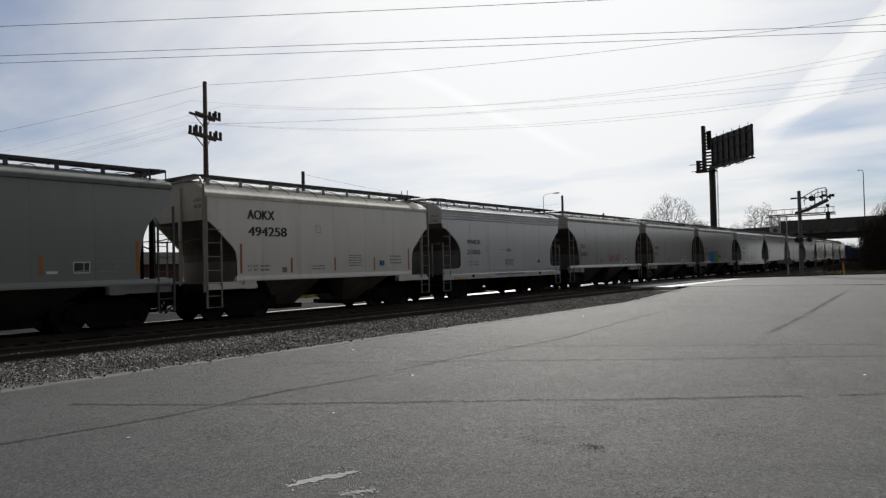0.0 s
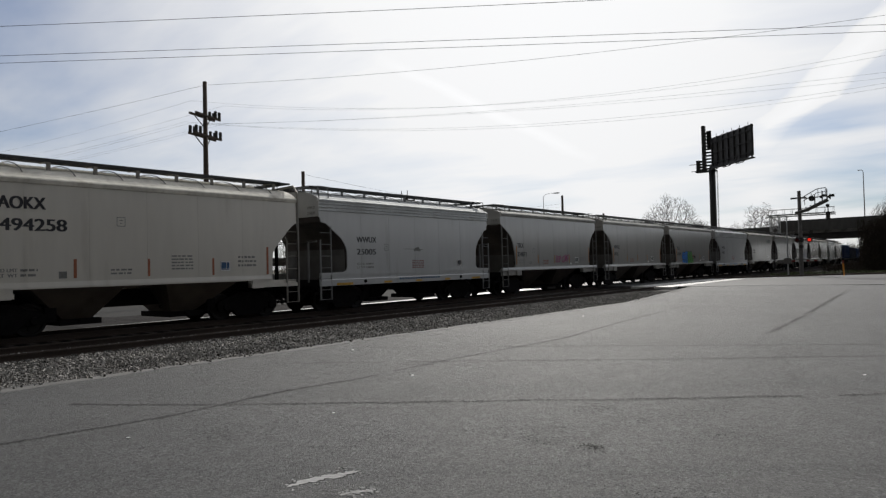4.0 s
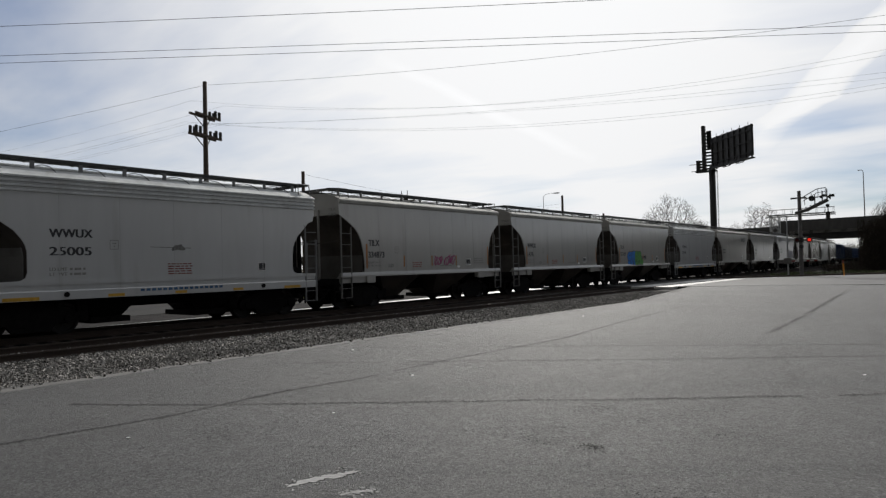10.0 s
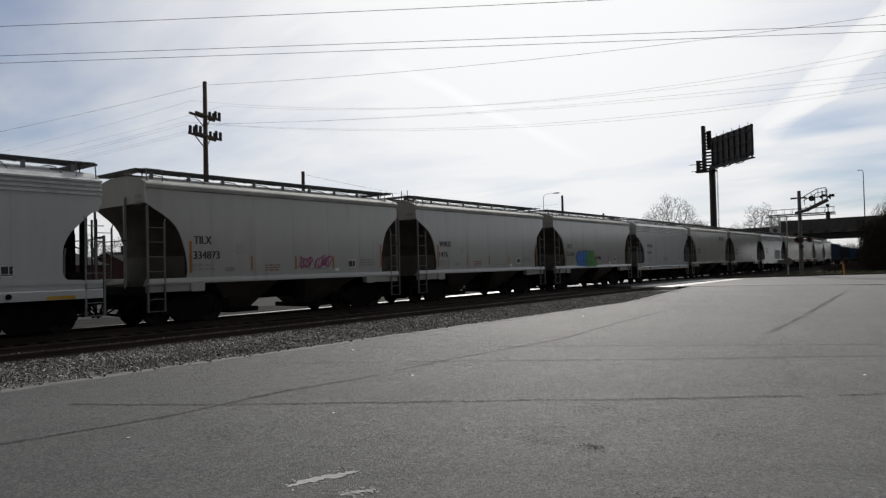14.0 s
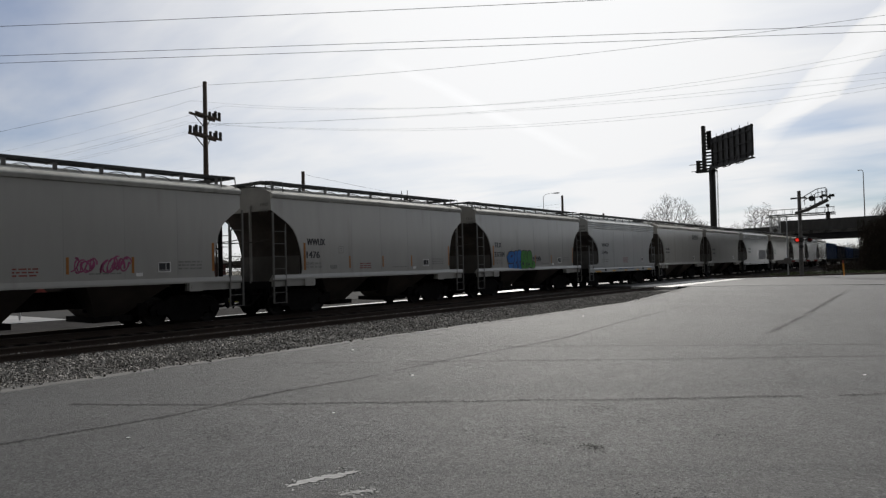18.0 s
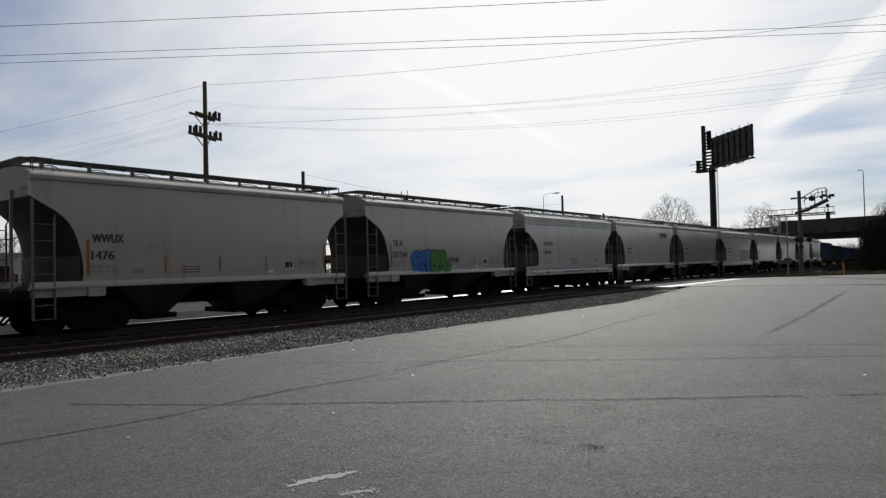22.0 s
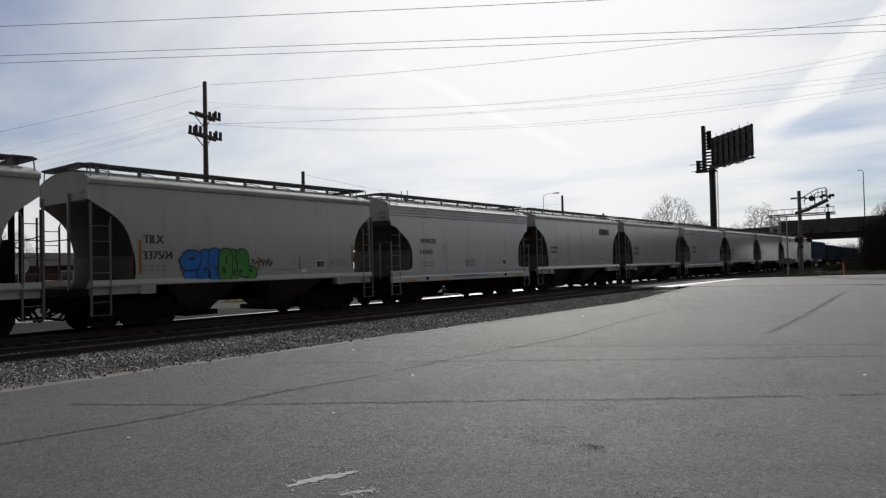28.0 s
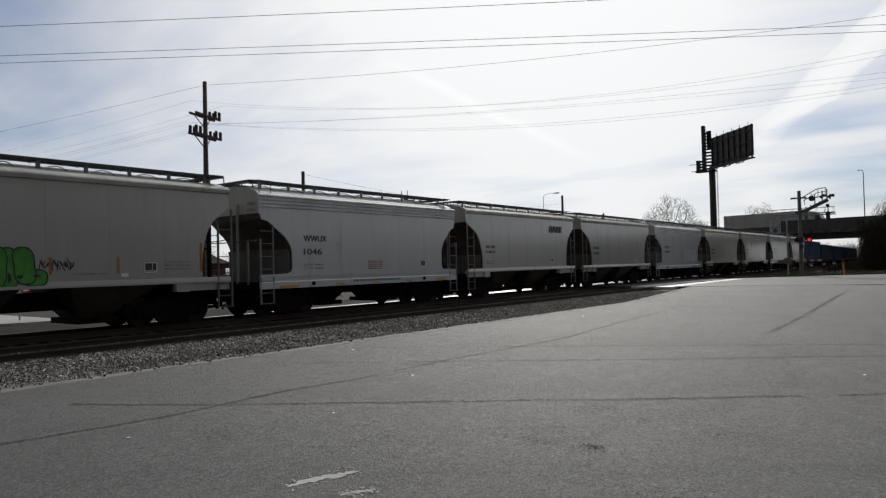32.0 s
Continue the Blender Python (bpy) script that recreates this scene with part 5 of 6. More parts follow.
def signal_gantry():
    g = thing("signal_gantry", "grey lattice railway signal cantilever over the tracks", "signal gantry", at=pose(-27.0, 128, -0.4))
    bm = B()
    for x in (-0.6, 0.75):
        for y in (-0.6, 0.6):
            rod(bm, (x, y, 0), (x, y, 9.2), 0.09, n=6)
    for k in range(7):
        z = 0.4 + 1.26 * k
        for y in (-0.6, 0.6):
            rod(bm, (-0.6, y, z), (0.75, y, z + 1.26), 0.05, n=5)
            rod(bm, (0.75, y, z), (-0.6, y, z + 1.26), 0.05, n=5)
    part("lattice_leg", bm, GALV, g)
    bm = B()
    for y in (-0.6, 0.6):
        for z in (9.0, 9.3):
            rod(bm, (-1.0, y, z), (9.2, y, z), 0.08, n=6)
        rod(bm, (-1.0, y, 10.2), (9.2, y, 10.2), 0.035, n=5)
        for k in range(9):
            rod(bm, (-1 + 1.25 * k, y, 9.2), (-1 + 1.25 * k, y, 10.2), 0.03, n=5)
    box(bm, -1.0, 9.2, -0.6, 0.6, 9.2, 9.26)
    part("walkway", bm, GALV, g)
    bm = B()
    rod(bm, (8.3, -0.7, 8.0), (8.3, -0.7, 10.6), 0.08)
    slab(bm, rounded([(8.0, 8.0), (8.6, 8.0), (8.6, 9.4), (8.0, 9.4)], 0.25), "y", -1.0, -0.75)
    rod(bm, (8.3, -0.75, 10.4), (8.3, -1.0, 10.4), 0.28, n=12)
    part("signal_head", bm, BLACK_STEEL, g)


# ---- overpass ----
def overpass():
    br = thing("overpass", "dark steel girder road overpass with a concrete parapet", "bridge", kind="structure")
    # it runs across the railway, falling away to the west
    ends = ((-930, 240, 3.2), (-720, 219, 3.4), (-250, 172, 4.4), (-110, 158, 5.9), (-60, 154, 6.5), (-40, 152.5, 6.75), (-31.2, 151.6, 6.85), (-31, 151.6, 6.85), (-10, 149.5, 6.9), (20, 146, 6.95), (80, 140, 7.0), (260, 122, 7.0))
    rise = lambda x: 1.15 if x < -31.1 else 2.16      # a taller screen over the railway
    bm = B()
    rows = [[(x, y, z - 0.55), (x, y, z), (x, y + 11, z), (x, y + 11, z - 0.55)] for x, y, z in ends]
    loft(bm, rows, closed=True)
    part("deck", bm, CONCRETE, br)
    for oy in (0.0, 10.7):
        bm = B()
        loft(bm, [[(x, y + oy, z - 0.6), (x, y + oy, z + rise(x)), (x, y + oy + 0.3, z + rise(x)), (x, y + oy + 0.3, z - 0.6)] for x, y, z in ends], closed=True)
        part("parapet", bm, PARAPET, br)
    for oy in (0.5, 3.5, 6.5, 9.8):
        bm = B()
        loft(bm, [[(x, y + oy, z - 1.65), (x, y + oy, z - 0.5), (x, y + oy + 0.3, z - 0.5), (x, y + oy + 0.3, z - 1.65)] for x, y, z in ends], closed=True)
        part("girder", bm, GIRDER, br)
    for x, y in ((-46, 153), (4, 148)):
        for oy in (1.5, 5.5, 9.5):
            bm = B()
            rod(bm, (x, y + oy, -0.6), (x, y + oy, 4.6), 0.5, n=14)
            part("pier", bm, CONCRETE, br)
        bm = B()
        box(bm, x - 0.6, x + 0.6, y, y + 11, 4.5, 5.25)
        part("pier_cap", bm, CONCRETE, br)


def semi_truck():
    t = thing("semi_truck", "white semi-trailer truck on the overpass", "truck")
    bm = B()
    box(bm, 0, 16.1, -1.28, 1.28, 1.15, 4.1)
    part("trailer", bm, TRAILER, t)
    bm = B()
    for k in range(12):
        box(bm, 0.3 + 1.4 * k, 0.36 + 1.4 * k, -1.30, -1.28, 1.25, 4.0)
    box(bm, 0.0, 16.1, -1.31, -1.28, 1.12, 1.3)
    part("trailer_rib", bm, GALV, t)
    bm = B()
    box(bm, 16.1, 16.25, -1.26, 1.26, 1.2, 4.05)
    box(bm, 16.2, 17.3, -0.5, 0.5, 0.7, 1.1)
    part("trailer_front", bm, BLACK_STEEL, t)
    bm = B()
    slab(bm, rounded([(16.7, 0.7), (20.6, 0.7), (20.8, 1.2), (20.6, 1.95), (19.2, 2.25), (18.7, 3.1), (18.0, 3.7), (16.7, 3.9)], 0.15, 3), "y", -1.2, 1.2)
    part("cab", bm, TRUCK_WHITE, t)
    bm = B()
    slab(bm, [(17.9, 2.2), (19.0, 2.2), (18.65, 2.95), (17.9, 2.95)], "y", -1.215, -1.19)
    part("window", bm, GLASS, t)
    for x in (1.5, 2.8, 16.9, 18.0, 19.9):
        bm = B()
        rod(bm, (x, -1.25, 0.5), (x, 1.25, 0.5), 0.5, n=18)
        part("wheel", bm, BLACK_STEEL, t)
    return t


def pickup():
    t = thing("pickup_truck", "dark pickup truck on the overpass", "truck")
    bm = B()
    slab(bm, rounded([(0, 0.6), (5.4, 0.6), (5.5, 1.1), (4.0, 1.25), (3.4, 1.85), (1.9, 1.85), (1.6, 1.25), (0, 1.25)], 0.12, 3), "y", -0.95, 0.95)
    part("body", bm, BLACK_STEEL, t)
    for x in (1.0, 4.4):
        bm = B()
        rod(bm, (x, -0.98, 0.38), (x, 0.98, 0.38), 0.38, n=16)
        part("wheel", bm, BLACK_STEEL, t)
    bm = B()
    slab(bm, [(2.0, 1.3), (3.75, 1.3), (3.3, 1.75), (2.0, 1.75)], "y", -0.96, 0.96)
    part("window", bm, GLASS, t)
    return t


# ---- trees ----
def tree_meshes(seed, width, lift):
    """A bare tree, ten metres high: limbs reach out to many points of a rounded crown, thinning as they fork."""
    rng = random.Random(seed)
    mid, half = 10 * (1 + lift) / 2, 10 * (1 - lift) / 2
    goals = []
    while len(goals) < 1250:
        p = Vector((rng.uniform(-1, 1), rng.uniform(-1, 1), rng.uniform(-1, 1)))
        edge = 0.82 + 0.3 * noise.noise(p * 2.2 + Vector((seed, 0, 0)))
        if 0.02 < p.length < edge and (p.length > 0.55 or rng.random() < 0.45):
            goals.append(Vector((p.x * width * (1.0 - 0.28 * p.z), p.y * width * (1.0 - 0.28 * p.z), mid + half * p.z * 1.15)))
    nodes = [Vector((0.05 * math.sin(i), 0.05 * math.cos(i * 1.7), 10 * lift * 1.25 * i / 6)) for i in range(7)]
    above = [-1] + list(range(6))
    run = [10 * lift * 1.25 * i / 6 for i in range(7)]
    start = nodes[3]
    goals.sort(key=lambda g: (g - start).length)
    where = np.zeros((len(goals) + 7, 3))
    far = np.zeros(len(goals) + 7)
    for i in range(7):
        where[i], far[i] = nodes[i], run[i]
    for g in goals:
        k = len(nodes)
        gap = np.sqrt(((where[2:k] - np.array(g)) ** 2).sum(1))
        drop = np.maximum(0, where[2:k, 2] - g.z)
        j = int(np.argmin(gap + 0.32 * far[2:k] + 0.9 * drop)) + 2
        nodes.append(g)
        above.append(j)
        where[k], far[k] = g, far[j] + gap[j - 2]
    load = [1.0] * len(nodes)
    for i in range(len(nodes) - 1, 0, -1):
        load[above[i]] += load[i]
    wide = [0.0085 * w ** 0.46 for w in load]
    trunk = B()
    verts, faces = [], []

    def twig(p, q, r0, r1):
        d = (q - p).normalized()
        u = d.orthogonal().normalized()
        w = d.cross(u)
        k = len(verts)
        for c, r in ((p, r0), (q, r1)):
            for a in (0.0, 2.094, 4.189):
                verts.append(tuple(c + (u * math.cos(a) + w * math.sin(a)) * r))
        for i in range(3):
            faces.append((k + i, k + (i + 1) % 3, k + 3 + (i + 1) % 3, k + 3 + i))

    for i in range(1, len(nodes)):
        j = above[i]
        p, q = nodes[j], nodes[i]
        if i < 7:
            rod(trunk, tuple(p), tuple(q), wide[j] * 1.1, wide[i] * 1.1, n=8)
            continue
        mid_way = p.lerp(q, 0.5) + Vector((rng.uniform(-1, 1), rng.uniform(-1, 1), rng.uniform(-0.4, 1))) * (q - p).length * 0.09
        r = min(wide[j], wide[i] * 1.4)
        twig(p, mid_way, r, wide[i])
        twig(mid_way, q, wide[i], wide[i] * 0.85)
        if load[i] < 4:
            d = (q - p).normalized()
            for k in range(3):
                out = (d + Vector((rng.uniform(-0.9, 0.9), rng.uniform(-0.9, 0.9), rng.uniform(-0.3, 0.9)))).normalized()
                twig(p.lerp(q, rng.uniform(0.4, 1)), q + out * rng.uniform(0.25, 0.65), 0.007, 0.004)
    me = bpy.data.meshes.new("crown")
    me.from_pydata(verts, [], faces)
    me.materials.append(BARK)
    return mesh_of(trunk, "trunk", BARK), me


def trees():
    kinds = [tree_meshes(s, w, lift) for s, w, lift in ((1, 4.3, 0.22), (2, 3.6, 0.2), (3, 3.9, 0.26), (5, 4.6, 0.2))]
    spots = [(-39.4, 112, 12.7, 0), (-45.5, 115, 7.6, 1), (-36.6, 116, 8.8, 2), (-41.6, 182, 15.7, 1), (-48, 184, 11.0, 0), (-52, 186, 10.5, 2), (-57, 188, 12.5, 3), (-63, 188, 12, 2), (-38, 190, 12.5, 0),
             (-66, 176, 13, 0), (-12, 185, 16.5, 2), (-7, 182, 17.5, 1), (-2, 178, 17, 3), (-15, 190, 15, 0), (-8.5, 106, 7.5, 1), (-7.0, 100, 8.2, 0), (-5.2, 97, 8.5, 2), (-3.5, 94, 9.0, 3),
             (-86, 40, 7, 1), (-92, 30, 7.5, 2), (-90, 20, 7, 0), (-94, 48, 7.5, 3), (-84, 12, 6.5, 1), (-95, 60, 7.5, 0), (-100, 36, 8, 2), (-88, 72, 7, 1), (-96, 24, 7.5, 3)]
    rng = random.Random(8)
    for x, y, h, k in spots:
        t = thing("bare_tree", "leafless winter tree with fine twigs", "tree", "bare trees", at=pose(x, y, -0.55, 0, 0, rng.uniform(0, 360)) @ Matrix.Scale(h / 10.0, 4))
        part("trunk", kinds[k][0], BARK, t)
        part("crown", kinds[k][1], BARK, t)


def thicket(name, x0, x1, y0, y1, h, count, seed, mat, label):
    """Low brush: many thin twigs and small leaves in one mass."""
    rng = random.Random(seed)
    verts, faces = [], []
    for i in range(count):
        x, y = rng.uniform(x0, x1), rng.uniform(y0, y1)
        top = h * (0.45 + 0.55 * (0.5 + 0.9 * noise.noise((x * 0.25, y * 0.25, seed))))
        z = -0.55 + rng.random() ** 1.3 * max(top, 0.2)
        s = rng.uniform(0.03, 0.10) * (1 + 0.08 * h)
        q = Euler((rng.uniform(0, 6), rng.uniform(0, 6), rng.uniform(0, 6))).to_matrix()
        k = len(verts)
        for c in ((-0.35, -1, 0), (0.35, -0.6, 0.05), (0.25, 1, 0), (-0.3, 0.7, -0.05)):
            p = q @ (Vector(c) * s)
            verts.append((x + p.x, y + p.y, max(z + p.z, -0.6)))
        faces.append((k, k + 1, k + 2, k + 3))
        if i % 12 == 0:
            k = len(verts)
            w, dx, dy = 0.012, rng.uniform(-0.5, 0.5), rng.uniform(-0.5, 0.5)
            verts += [(x - w, y, -0.6), (x + w, y, -0.6), (x + dx + w, y + dy, max(top, 0.3) * 0.95 - 0.5), (x + dx - w, y + dy, max(top, 0.3) * 0.95 - 0.5)]
            faces.append((k, k + 1, k + 2, k + 3))
    me = bpy.data.meshes.new(name)
    me.from_pydata(verts, [], faces)
    me.materials.append(mat)
    tagged(new(name, me), label, "brush", kind="stuff")


def brush():
    thicket("brush", -9.9, 9, 86, 112, 7.5, 180000, 1, BRUSH, "dark tangled winter brush beside the track")
    thicket("brush", -15.5, -4, 69, 86, 0.75, 16000, 2, LEAF, "low weeds and rubble beyond the kerb")
    thicket("brush", -14.0, -9, 88, 125, 1.6, 18000, 7, BRUSH, "low winter brush beside the track")
    thicket("brush", -28.0, -25.0, 58, 112, 1.7, 60000, 12, BRUSH, "low dark brush behind the railway")
    thicket("brush", -40, -27, 112, 150, 1.8, 24000, 13, BRUSH, "low dark brush behind the railway")
    thicket("brush", -60, 10, 255, 285, 7.5, 60000, 8, BRUSH, "distant brown woods beyond the overpass")
    thicket("brush", 4, 60, 100, 150, 8, 36000, 3, BRUSH, "brushy embankment under the overpass")
    thicket("brush", 34, 95, 70, 100, 10, 30000, 14, BRUSH, "brown woods along the street")
    # out of view, added to keep sky light off the nearest cars
    thicket("brush", 34, 46, -40, 48, 13, 60000, 15, BRUSH, "unseen dark woods added to dim the nearer car sides")
    thicket("brush", -150, -70, 168, 190, 7, 12000, 4, BRUSH, "distant brown woods behind the overpass")
    thicket("hedge", -34.0, -32.6, 28.0, 31.2, 0.95, 2600, 9, HEDGE, "low yellow-green shrub behind the railway")
    thicket("hedge", -34.0, -32.9, 23.0, 24.4, 0.9, 1200, 10, HEDGE, "low yellow-green shrub behind the railway")
    thicket("brush", -120, -62, 85, 100, 5.0, 9000, 5, BRUSH, "distant brown hedge behind the railway")
    thicket("brush", -120, -100, 0, 85, 6.5, 12000, 6, BRUSH, "distant brown woods behind the buildings")


# ---- beyond the tracks ----
def far_side():
    bm = B()
    loft(bm, [[(x, y, -0.19 + 0.02 * noise.noise((x * 0.2, y * 0.2, 0))) for x in (-28, -34, -45, -60, -100)] for y in (-40, 0, 10, 20, 30, 40, 60, 90)])
    solid("far_lot", bm, FAR_LOT, "pale sunlit gravel lot behind the railway", "lot", kind="structure")
    bm = B()
    edges = ((-8, -22.15, -22.6), (10, -22.2, -22.7), (16, -22.3, -22.9), (24, -22.5, -23.2), (34, -22.9, -23.9), (45, -23.3, -24.8))
    loft(bm, [[(x0 * (1 - k) + x1 * k + 0.05 * noise.noise((y, k * 4, 0)), y, -0.125) for k in (0, 0.5, 1)] for y, x0, x1 in edges])
    solid("far_road", bm, PALE_ROAD, "pale sunlit strip of concrete behind the railway", "road", kind="structure")
    bm = B()
    loft(bm, [[(-28.3, y, -0.172), (-33.0, y, -0.172), (-38.5, y, -0.172)] for y in (-40, -10, 0, 6, 12.2)])
    solid("far_apron", bm, APRON, "grey sunlit concrete apron behind the railway", "apron", kind="structure")
    # long red building with a low gable roof
    h = thing("building", "long low red building with a grey gable roof", "building", at=pose(-74, 26, -0.2))
    bm = B()
    slab(bm, [(-7, 0), (7, 0), (7, 2.6), (0, 3.9), (-7, 2.6)], "y", -12, 6)
    part("wall", bm, BRICK_WALL, h)
    for s in (-1, 1):
        bm = B()
        slab(bm, [(0, 3.92), (s * 7.5, 2.52), (s * 7.5, 2.66), (0, 4.05)], "y", -12.5, 6.5)
        part("roof", bm, ROOF, h)
    for k in range(4):
        w = B()
        box(w, 7.0, 7.06, -10.5 + 4.2 * k, -9.3 + 4.2 * k, 1.0, 2.2)
        fr = part("window", w, WHITE, h)
        w = B()
        box(w, 7.05, 7.08, -10.4 + 4.2 * k, -9.4 + 4.2 * k, 1.1, 2.1)
        part("pane", w, GLASS, fr)
    h = thing("building", "low brown house with a chimney behind the railway", "building", at=pose(-78, 43, -0.2))
    bm = B()
    slab(bm, [(-5, 0), (5, 0), (5, 2.7), (0, 4.1), (-5, 2.7)], "y", -5, 7)
    part("wall", bm, BRICK_WALL, h)
    for s in (-1, 1):
        bm = B()
        slab(bm, [(0, 4.12), (s * 5.5, 2.60), (s * 5.5, 2.74), (0, 4.26)], "y", -5.5, 7.5)
        part("roof", bm, ROOF, h)
    bm = B()
    box(bm, -0.4, 0.4, -3.4, -2.6, 3.6, 5.0)
    part("chimney", bm, BRICK_WALL, h)
    for i, (x, y, m, lab) in enumerate(((-44, 14, WHITE, "white parked car behind the railway"), (-46, 19.5, RED_WALL, "red parked car behind the railway"), (-45, 25, WHITE, "white parked car behind the railway"), (-47, 33, DARK_BLUE, "dark parked car behind the railway"))):
        c = thing("car", lab, "car", "parked cars", at=pose(x, y, -0.19, 0, 0, 80))
        bm = B()
        slab(bm, rounded([(-2.2, 0.3), (2.2, 0.3), (2.25, 0.75), (1.3, 0.92), (0.7, 1.42), (-0.9, 1.45), (-1.6, 0.95), (-2.25, 0.85)], 0.12, 3), "y", -0.85, 0.85)
        body = part("body", bm, m, c)
        bm = B()
        slab(bm, [(-1.35, 0.95), (1.05, 0.95), (0.62, 1.36), (-0.85, 1.38)], "y", -0.86, 0.86)
        part("window", bm, GLASS, c)
        for a in (-1.35, 1.4):
            bm = B()
            rod(bm, (a, -0.87, 0.32), (a, 0.87, 0.32), 0.32, n=16)
            part("wheel", bm, BLACK_STEEL, c)
    s = thing("round_sign", "bare grey back of a round sign on a post", "sign", at=pose(-30, 11.05, -0.2))
    bm = B()
    rod(bm, (0, 0, 0), (0, 0, 2.6), 0.04)
    part("post", bm, GALV, s)
    bm = B()
    rod(bm, (0.05, 0, 2.17), (0.07, 0, 2.17), 0.33, n=24)
    part("plate", bm, GALV, s)


# ---- marks on the asphalt ----
def lot_marks():
    def crack(pts, spread, density, seed, label):
        """A crumbled line: many dark pits strewn along the points."""
        rng = random.Random(seed)
        verts, faces = [], []
        for (x0, y0), (x1, y1) in zip(pts, pts[1:]):
            run = math.hypot(x1 - x0, y1 - y0)
            nx, ny = -(y1 - y0) / run, (x1 - x0) / run
            for i in range(int(run * density)):
                t = rng.random()
                o = rng.gauss(0, spread) + 0.03 * noise.noise((x0 + run * t * 1.3, seed, 0))
                if noise.noise((run * t * 0.8 + x0, y0, seed)) < -0.42:
                    continue
                x, y = x0 + (x1 - x0) * t + nx * o, y0 + (y1 - y0) * t + ny * o
                r = rng.uniform(0.006, 0.017)
                turn = rng.uniform(0, 1.57)
                k = len(verts)
                for j in range(4):
                    a = turn + 1.571 * j
                    rr = r * rng.uniform(0.6, 1.25)
                    verts.append((x + rr * math.cos(a), y + rr * math.sin(a), 0.0025 + 0.0008 * rng.random()))
                faces.append((k, k + 1, k + 2, k + 3))
        me = bpy.data.meshes.new("pavement_crack")
        me.from_pydata(verts, [], faces)
        me.materials.append(CRACK)
        tagged(new("pavement_crack", me), label, "crack", kind="stuff")

    crack([(-7.4, 2.2), (-7.1, 4.1), (-7.2, 5.7), (-7.05, 7), (-7.1, 9), (-6.9, 13), (-7.4, 17), (-7.9, 23), (-8.6, 32)], 0.024, 330, 1, "long dark crumbled crack along the lot")
    crack([(-3.5, 15.7), (-3.7, 20.5), (-4.5, 33.4)], 0.05, 280, 2, "dark crumbled crack across the lot")
    crack([(-9.64, 3.32), (-7.09, 4.83), (-4.98, 6.33), (-2.75, 7.87), (-0.85, 9.31), (3.0, 12.2)], 0.032, 260, 3, "faint crumbled crack across the lot")
    crack([(-9.6, 7.3), (-7.05, 8.98), (-3.82, 11.01), (-1.16, 12.86), (3.0, 15.8)], 0.036, 260, 4, "faint crumbled crack across the lot")
    crack([(-9.9, 9.7), (-8.32, 10.61), (-4.42, 12.75), (-1.0, 14.7), (4.0, 17.5)], 0.04, 260, 5, "faint crumbled crack across the lot")
    crack([(-4.6, 4.6), (-3.1, 6.0), (-2.2, 7.4), (-1.9, 9.6), (-2.6, 13.0)], 0.10, 90, 6, "faint trail of pits in the asphalt")
    rng = random.Random(3)
    # worn paint: one ragged core with loose flecks round it
    for (xa, ya), (xb, yb), w in (((-4.03, 3.24), (-3.88, 3.84), 0.075), ((-3.56, 3.34), (-3.46, 3.58), 0.05)):
        bm = B()
        n = Vector((-(yb - ya), xb - xa)).normalized()
        left, right = [], []
        for i in range(25):
            t = i / 24
            body = w * (math.sin(math.pi * min(1, t * 1.02)) ** 0.5)
            c = Vector((xa + (xb - xa) * t, ya + (yb - ya) * t)) + n * 0.02 * math.sin(5 * t)
            left.append(tuple(c + n * body * rng.uniform(0.2, 1.1)))
            right.append(tuple(c - n * body * rng.uniform(0.2, 1.1)))
        slab(bm, left + right[::-1], "z", 0.001, 0.004)
        for i in range(60):
            t = rng.random()
            c = Vector((xa + (xb - xa) * t, ya + (yb - ya) * t)) + n * rng.gauss(0, w)
            r = rng.uniform(0.004, 0.014)
            slab(bm, [(c.x - r, c.y - r * 0.6), (c.x + r, c.y - r), (c.x + r * 0.7, c.y + r), (c.x - r, c.y + r * 0.8)], "z", 0.001, 0.0045)
        solid("paint_mark", bm, PAINT_LINE, "worn white paint streak on the asphalt", "paint", kind="structure")
    for x, y, r in ((-2.66, 5.45, 0.075), (-3.12, 5.4, 0.16), (-5.9, 3.95, 0.2), (-1.75, 6.5, 0.2), (-3.3, 6.9, 0.16), (-1.75, 4.4, 0.24), (-1.4, 4.3, 0.2)):
        verts, faces = [], []
        for i in range(150):
            px, py = x + rng.gauss(0, r), y + rng.gauss(0, r * 0.8)
            q = rng.uniform(0.004, 0.010)
            k = len(verts)
            verts += [(px - q, py - q * 0.5, 0.0024), (px + q * 0.6, py - q, 0.0026), (px + q, py + q * 0.6, 0.0024), (px - q * 0.4, py + q, 0.0028)]
            faces.append((k, k + 1, k + 2, k + 3))
        me = bpy.data.meshes.new("asphalt_stain")
        me.from_pydata(verts, [], faces)
        me.materials.append(PATCH)
        tagged(new("asphalt_stain", me), "dark pitted patch in the asphalt", "stain", kind="stuff")
    # coarse aggregate that stands proud of the worn surface
    draw = np.random.default_rng(21)
    m = 70000
    far = 2.6 + 12.5 * draw.random(m) ** 0.8
    bearing = np.radians(draw.uniform(-76, 0, m))
    cx, cy = far * np.sin(bearing), far * np.cos(bearing)
    keep = cx > -10.5
    cx, cy = cx[keep], cy[keep]
    m = len(cx)
    size = draw.uniform(0.0025, 0.0062, m)
    turn = draw.uniform(0, 1.57, m)
    grain = np.zeros((m, 5, 3))
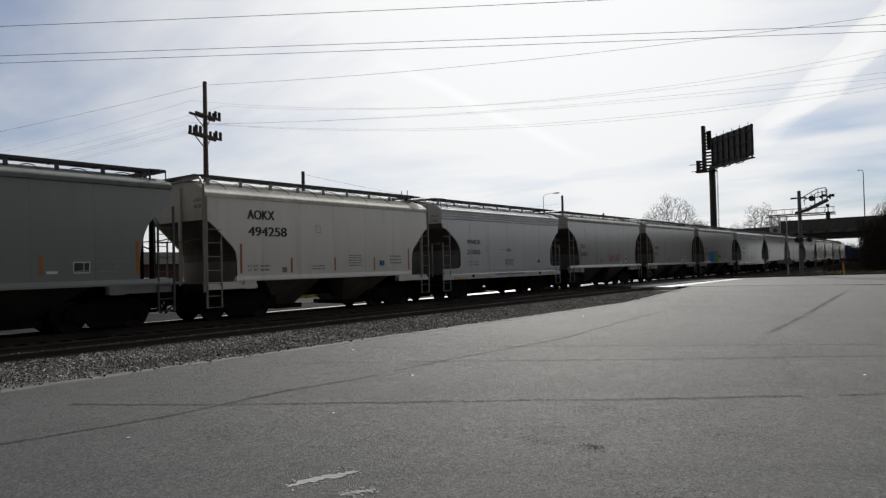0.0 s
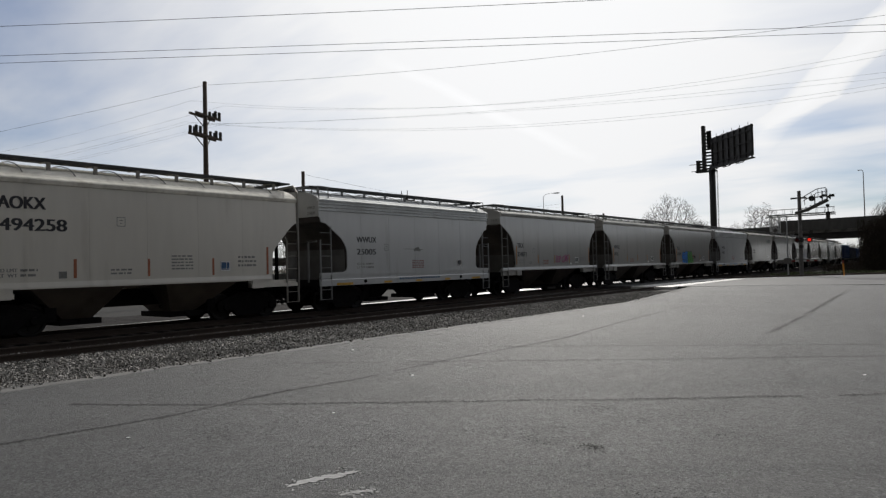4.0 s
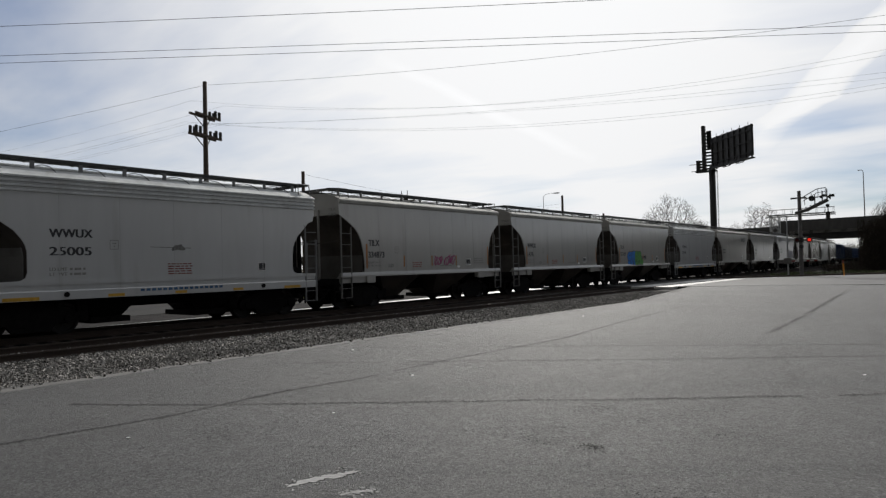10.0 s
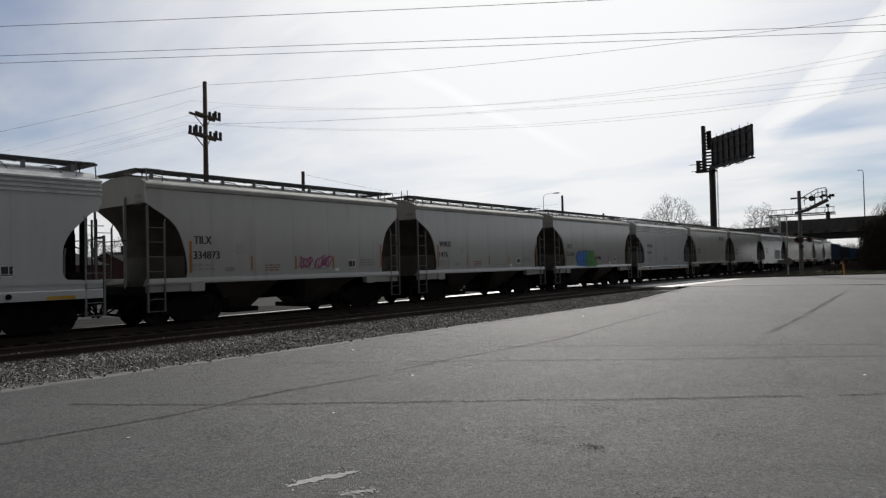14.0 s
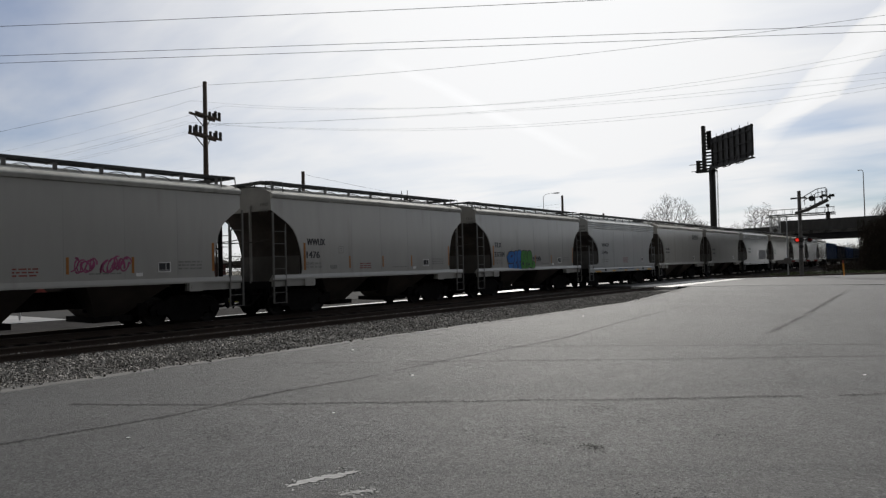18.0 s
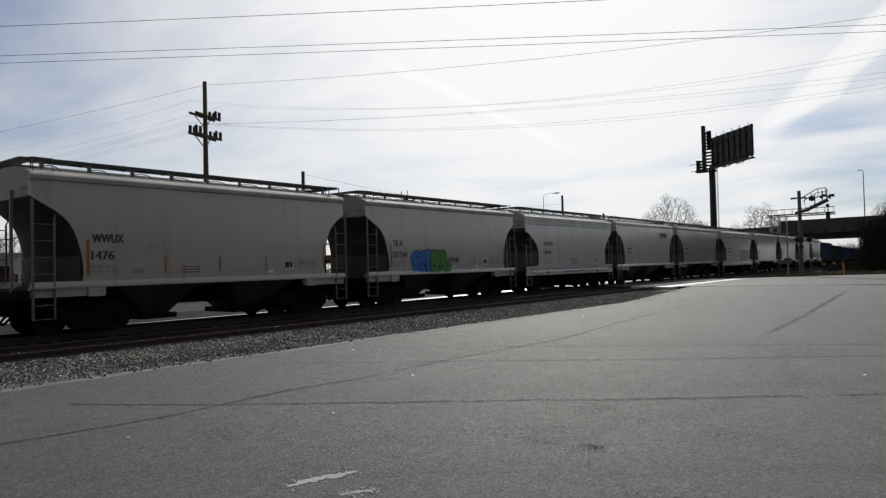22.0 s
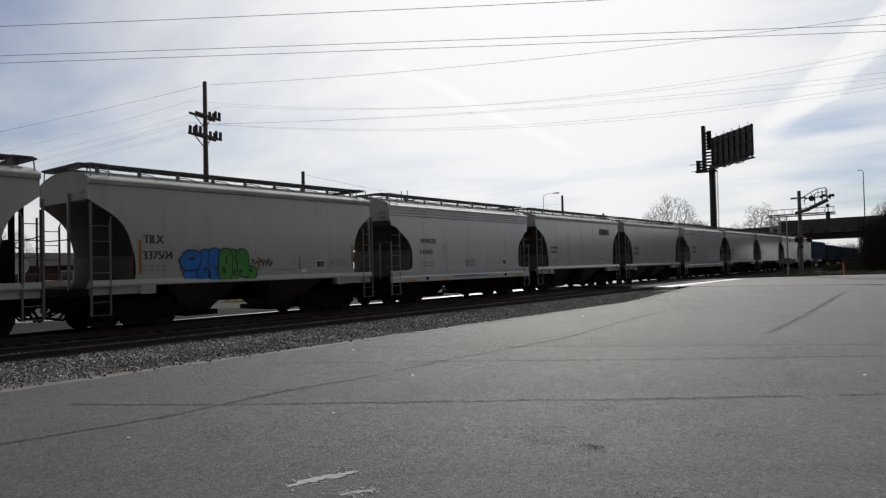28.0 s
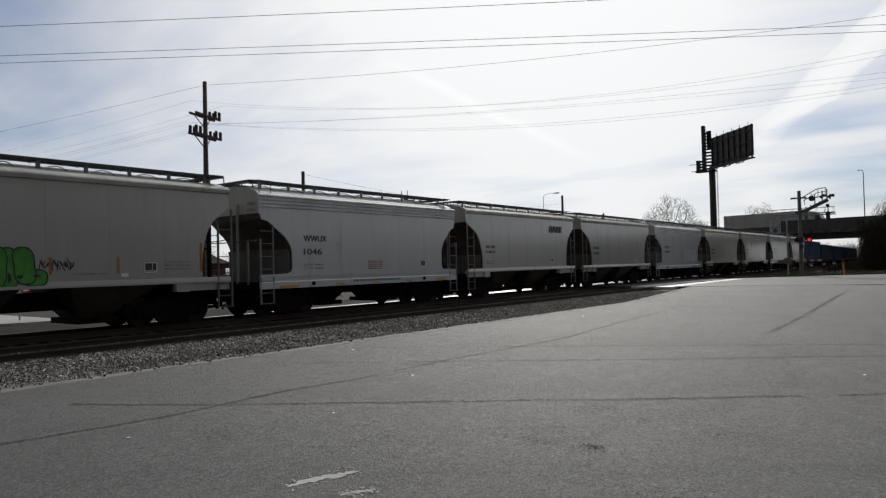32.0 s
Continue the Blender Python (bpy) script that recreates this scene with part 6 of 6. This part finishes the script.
    for j in range(4):
        w = size * draw.uniform(0.7, 1.2, m)
        grain[:, j, 0], grain[:, j, 1] = cx + w * np.cos(turn + 1.571 * j), cy + w * np.sin(turn + 1.571 * j)
        grain[:, j, 2] = -0.0005
    grain[:, 4, 0], grain[:, 4, 1], grain[:, 4, 2] = cx + size * draw.uniform(-0.3, 0.3, m), cy + size * draw.uniform(-0.3, 0.3, m), size * draw.uniform(0.5, 1.0, m)
    first = np.arange(m)[:, None] * 5
    tris = np.concatenate([first + np.array([[j, (j + 1) % 4, 4]]) for j in range(4)])
    me = bpy.data.meshes.new("asphalt_grit")
    me.from_pydata(grain.reshape(-1, 3).tolist(), [], tris.tolist())
    me.materials.append(GRIT)
    tagged(new("asphalt_grit", me), "pale and dark stone grit in the worn asphalt", "grit", kind="stuff")
    bm = B()
    for x, y in ((-5.62, 5.19), (-6.51, 3.34), (-6.54, 7.6), (-1.21, 10.67), (-9.6, 9.4), (-9.2, 18.5)):
        slab(bm, [(x - 0.018, y - 0.012), (x + 0.012, y - 0.02), (x + 0.018, y + 0.012), (x - 0.012, y + 0.018)], "z", 0.0, 0.008)
    solid("litter", bm, WHITE, "small pale scraps lying on the asphalt", "litter", kind="stuff")


ground_sheet()
lot()
street()
railway()
overpass()
billboard()
crossing_signal()
signal_gantry()
utility_pole()
plain_pole(-40, 34.3, 9.0, 0.13)
plain_pole(-60, 113.5, 14.1, 0.2)
plain_pole(-60, 131.2, 11.6, 0.2)
street_lamp(-62, 110.0, -0.5, 14.3, 2.2, 0.08)
street_lamp(-16.2, 152, 6.9, 18.0, -0.6, 0.12)
finial = plain_pole(-60, 69.2, 10.9, 0.12, "wooden pole with a small transformer and pins")
bm = B()
rod(bm, (0, 0, 10.7), (0, 0, 11.6), 0.32, 0.30, n=10)
part("transformer", bm, BLACK_STEEL, finial)
for dx in (-0.75, 0.3):
    bm = B()
    rod(bm, (dx, 0, 10.9), (dx, 0, 12.3), 0.05)
    part("pin", bm, BLACK_STEEL, finial)
bm = B()
box(bm, -0.9, 1.6, -0.06, 0.06, 10.85, 11.0)
part("crossarm", bm, POLE, finial)
wires()
trees()
brush()
far_side()
lot_marks()
train()
blue_wagons()
TRUCK, PICKUP = semi_truck(), pickup()


ROLLED = (0.00, 3.62, 7.23, 10.86, 14.53, 18.27, 22.05, 25.85, 29.67, 33.46, 37.22, 40.94, 44.59, 48.12, 51.52, 54.79, 57.96)


def gone(t):
    """Metres that the train has rolled, known every two seconds: it slackens late on."""
    k = min(int(t / 2), 15)
    p = [ROLLED[0] - (ROLLED[1] - ROLLED[0])] + list(ROLLED) + [2 * ROLLED[16] - ROLLED[15]]
    a, b, c, d = p[k:k + 4]
    u = t / 2 - k
    return 0.5 * (2 * b + (c - a) * u + (2 * a - 5 * b + 4 * c - d) * u * u + (3 * b - a - 3 * c + d) * u ** 3)


def on_track(s, length):
    """The pose of a car whose near end is at s: it hangs between its two trucks on the bending line."""
    a, b = s + 1.66, s + length - 1.66
    p, q = Vector((-D + bend(a), a, 0)), Vector((-D + bend(b), b, 0))
    d = (q - p).normalized()
    e = p - d * 1.66
    return pose(e.x, e.y, 0, 0, 0, math.degrees(math.atan2(-d.x, d.y)))


def motions():
    for car, s0 in TRAIN:
        length = LB if car.name.startswith("hopper") else 16.4
        walk(car, [(1.0 * t, on_track(s0 - gone(t), length)) for t in range(33)])
        for o in car.children:
            if o.name.startswith("wheelset"):
                y = o.location.y
                walk(o, [(0.25 * i, pose(0, y, 0.42, math.degrees(gone(0.25 * i) / 0.42))) for i in range(129)])
    # the added vanes make the two crossing lamps take turns, and rest now and then
    resting = ((-1.0, 0.45), (5.7, 7.55), (12.95, 15.0), (20.25, 22.4), (27.5, 29.8))
    for vane, first in FLASHERS:
        at = vane.location.copy()
        rows, was = [], None
        for i in range(321):
            t = 0.1 * i
            lit = ((t - 8.06) / 1.2125 % 1 < 0.5) == first and not any(a < t < b for a, b in resting)
            if lit != was or i == 320:
                if was is not None:
                    rows.append((round(t - 0.1, 1), pose(*at, -86 if was else 0)))
                rows.append((round(t, 1), pose(*at, -86 if lit else 0)))
                was = lit
        walk(vane, [r for k, r in enumerate(rows) if k == 0 or r[0] > rows[k - 1][0]])
    deck = lambda x: np.interp(x, [-930, -720, -250, -110, -60, -40, -25, -10, 20, 80], [3.2, 3.4, 4.4, 5.9, 6.5, 6.75, 6.87, 6.9, 6.95, 7.0])
    for ob, x_end, t_end, speed, oy in ((TRUCK, -42.4, 32.0, 24.8, 3.0), (PICKUP, -37.0, 22.5, 25.0, 2.5)):
        rows = []
        for i in range(65):
            t = 0.5 * i
            x = x_end + speed * (t - t_end)
            rise = math.degrees(math.atan2(deck(x + 10) - deck(x), 10.0))
            rows.append((t, pose(x, 150.5 + oy - 0.1 * (x + 25), float(deck(x)) + 0.01, 0, -rise, -5.7)))
        walk(ob, rows)


motions()
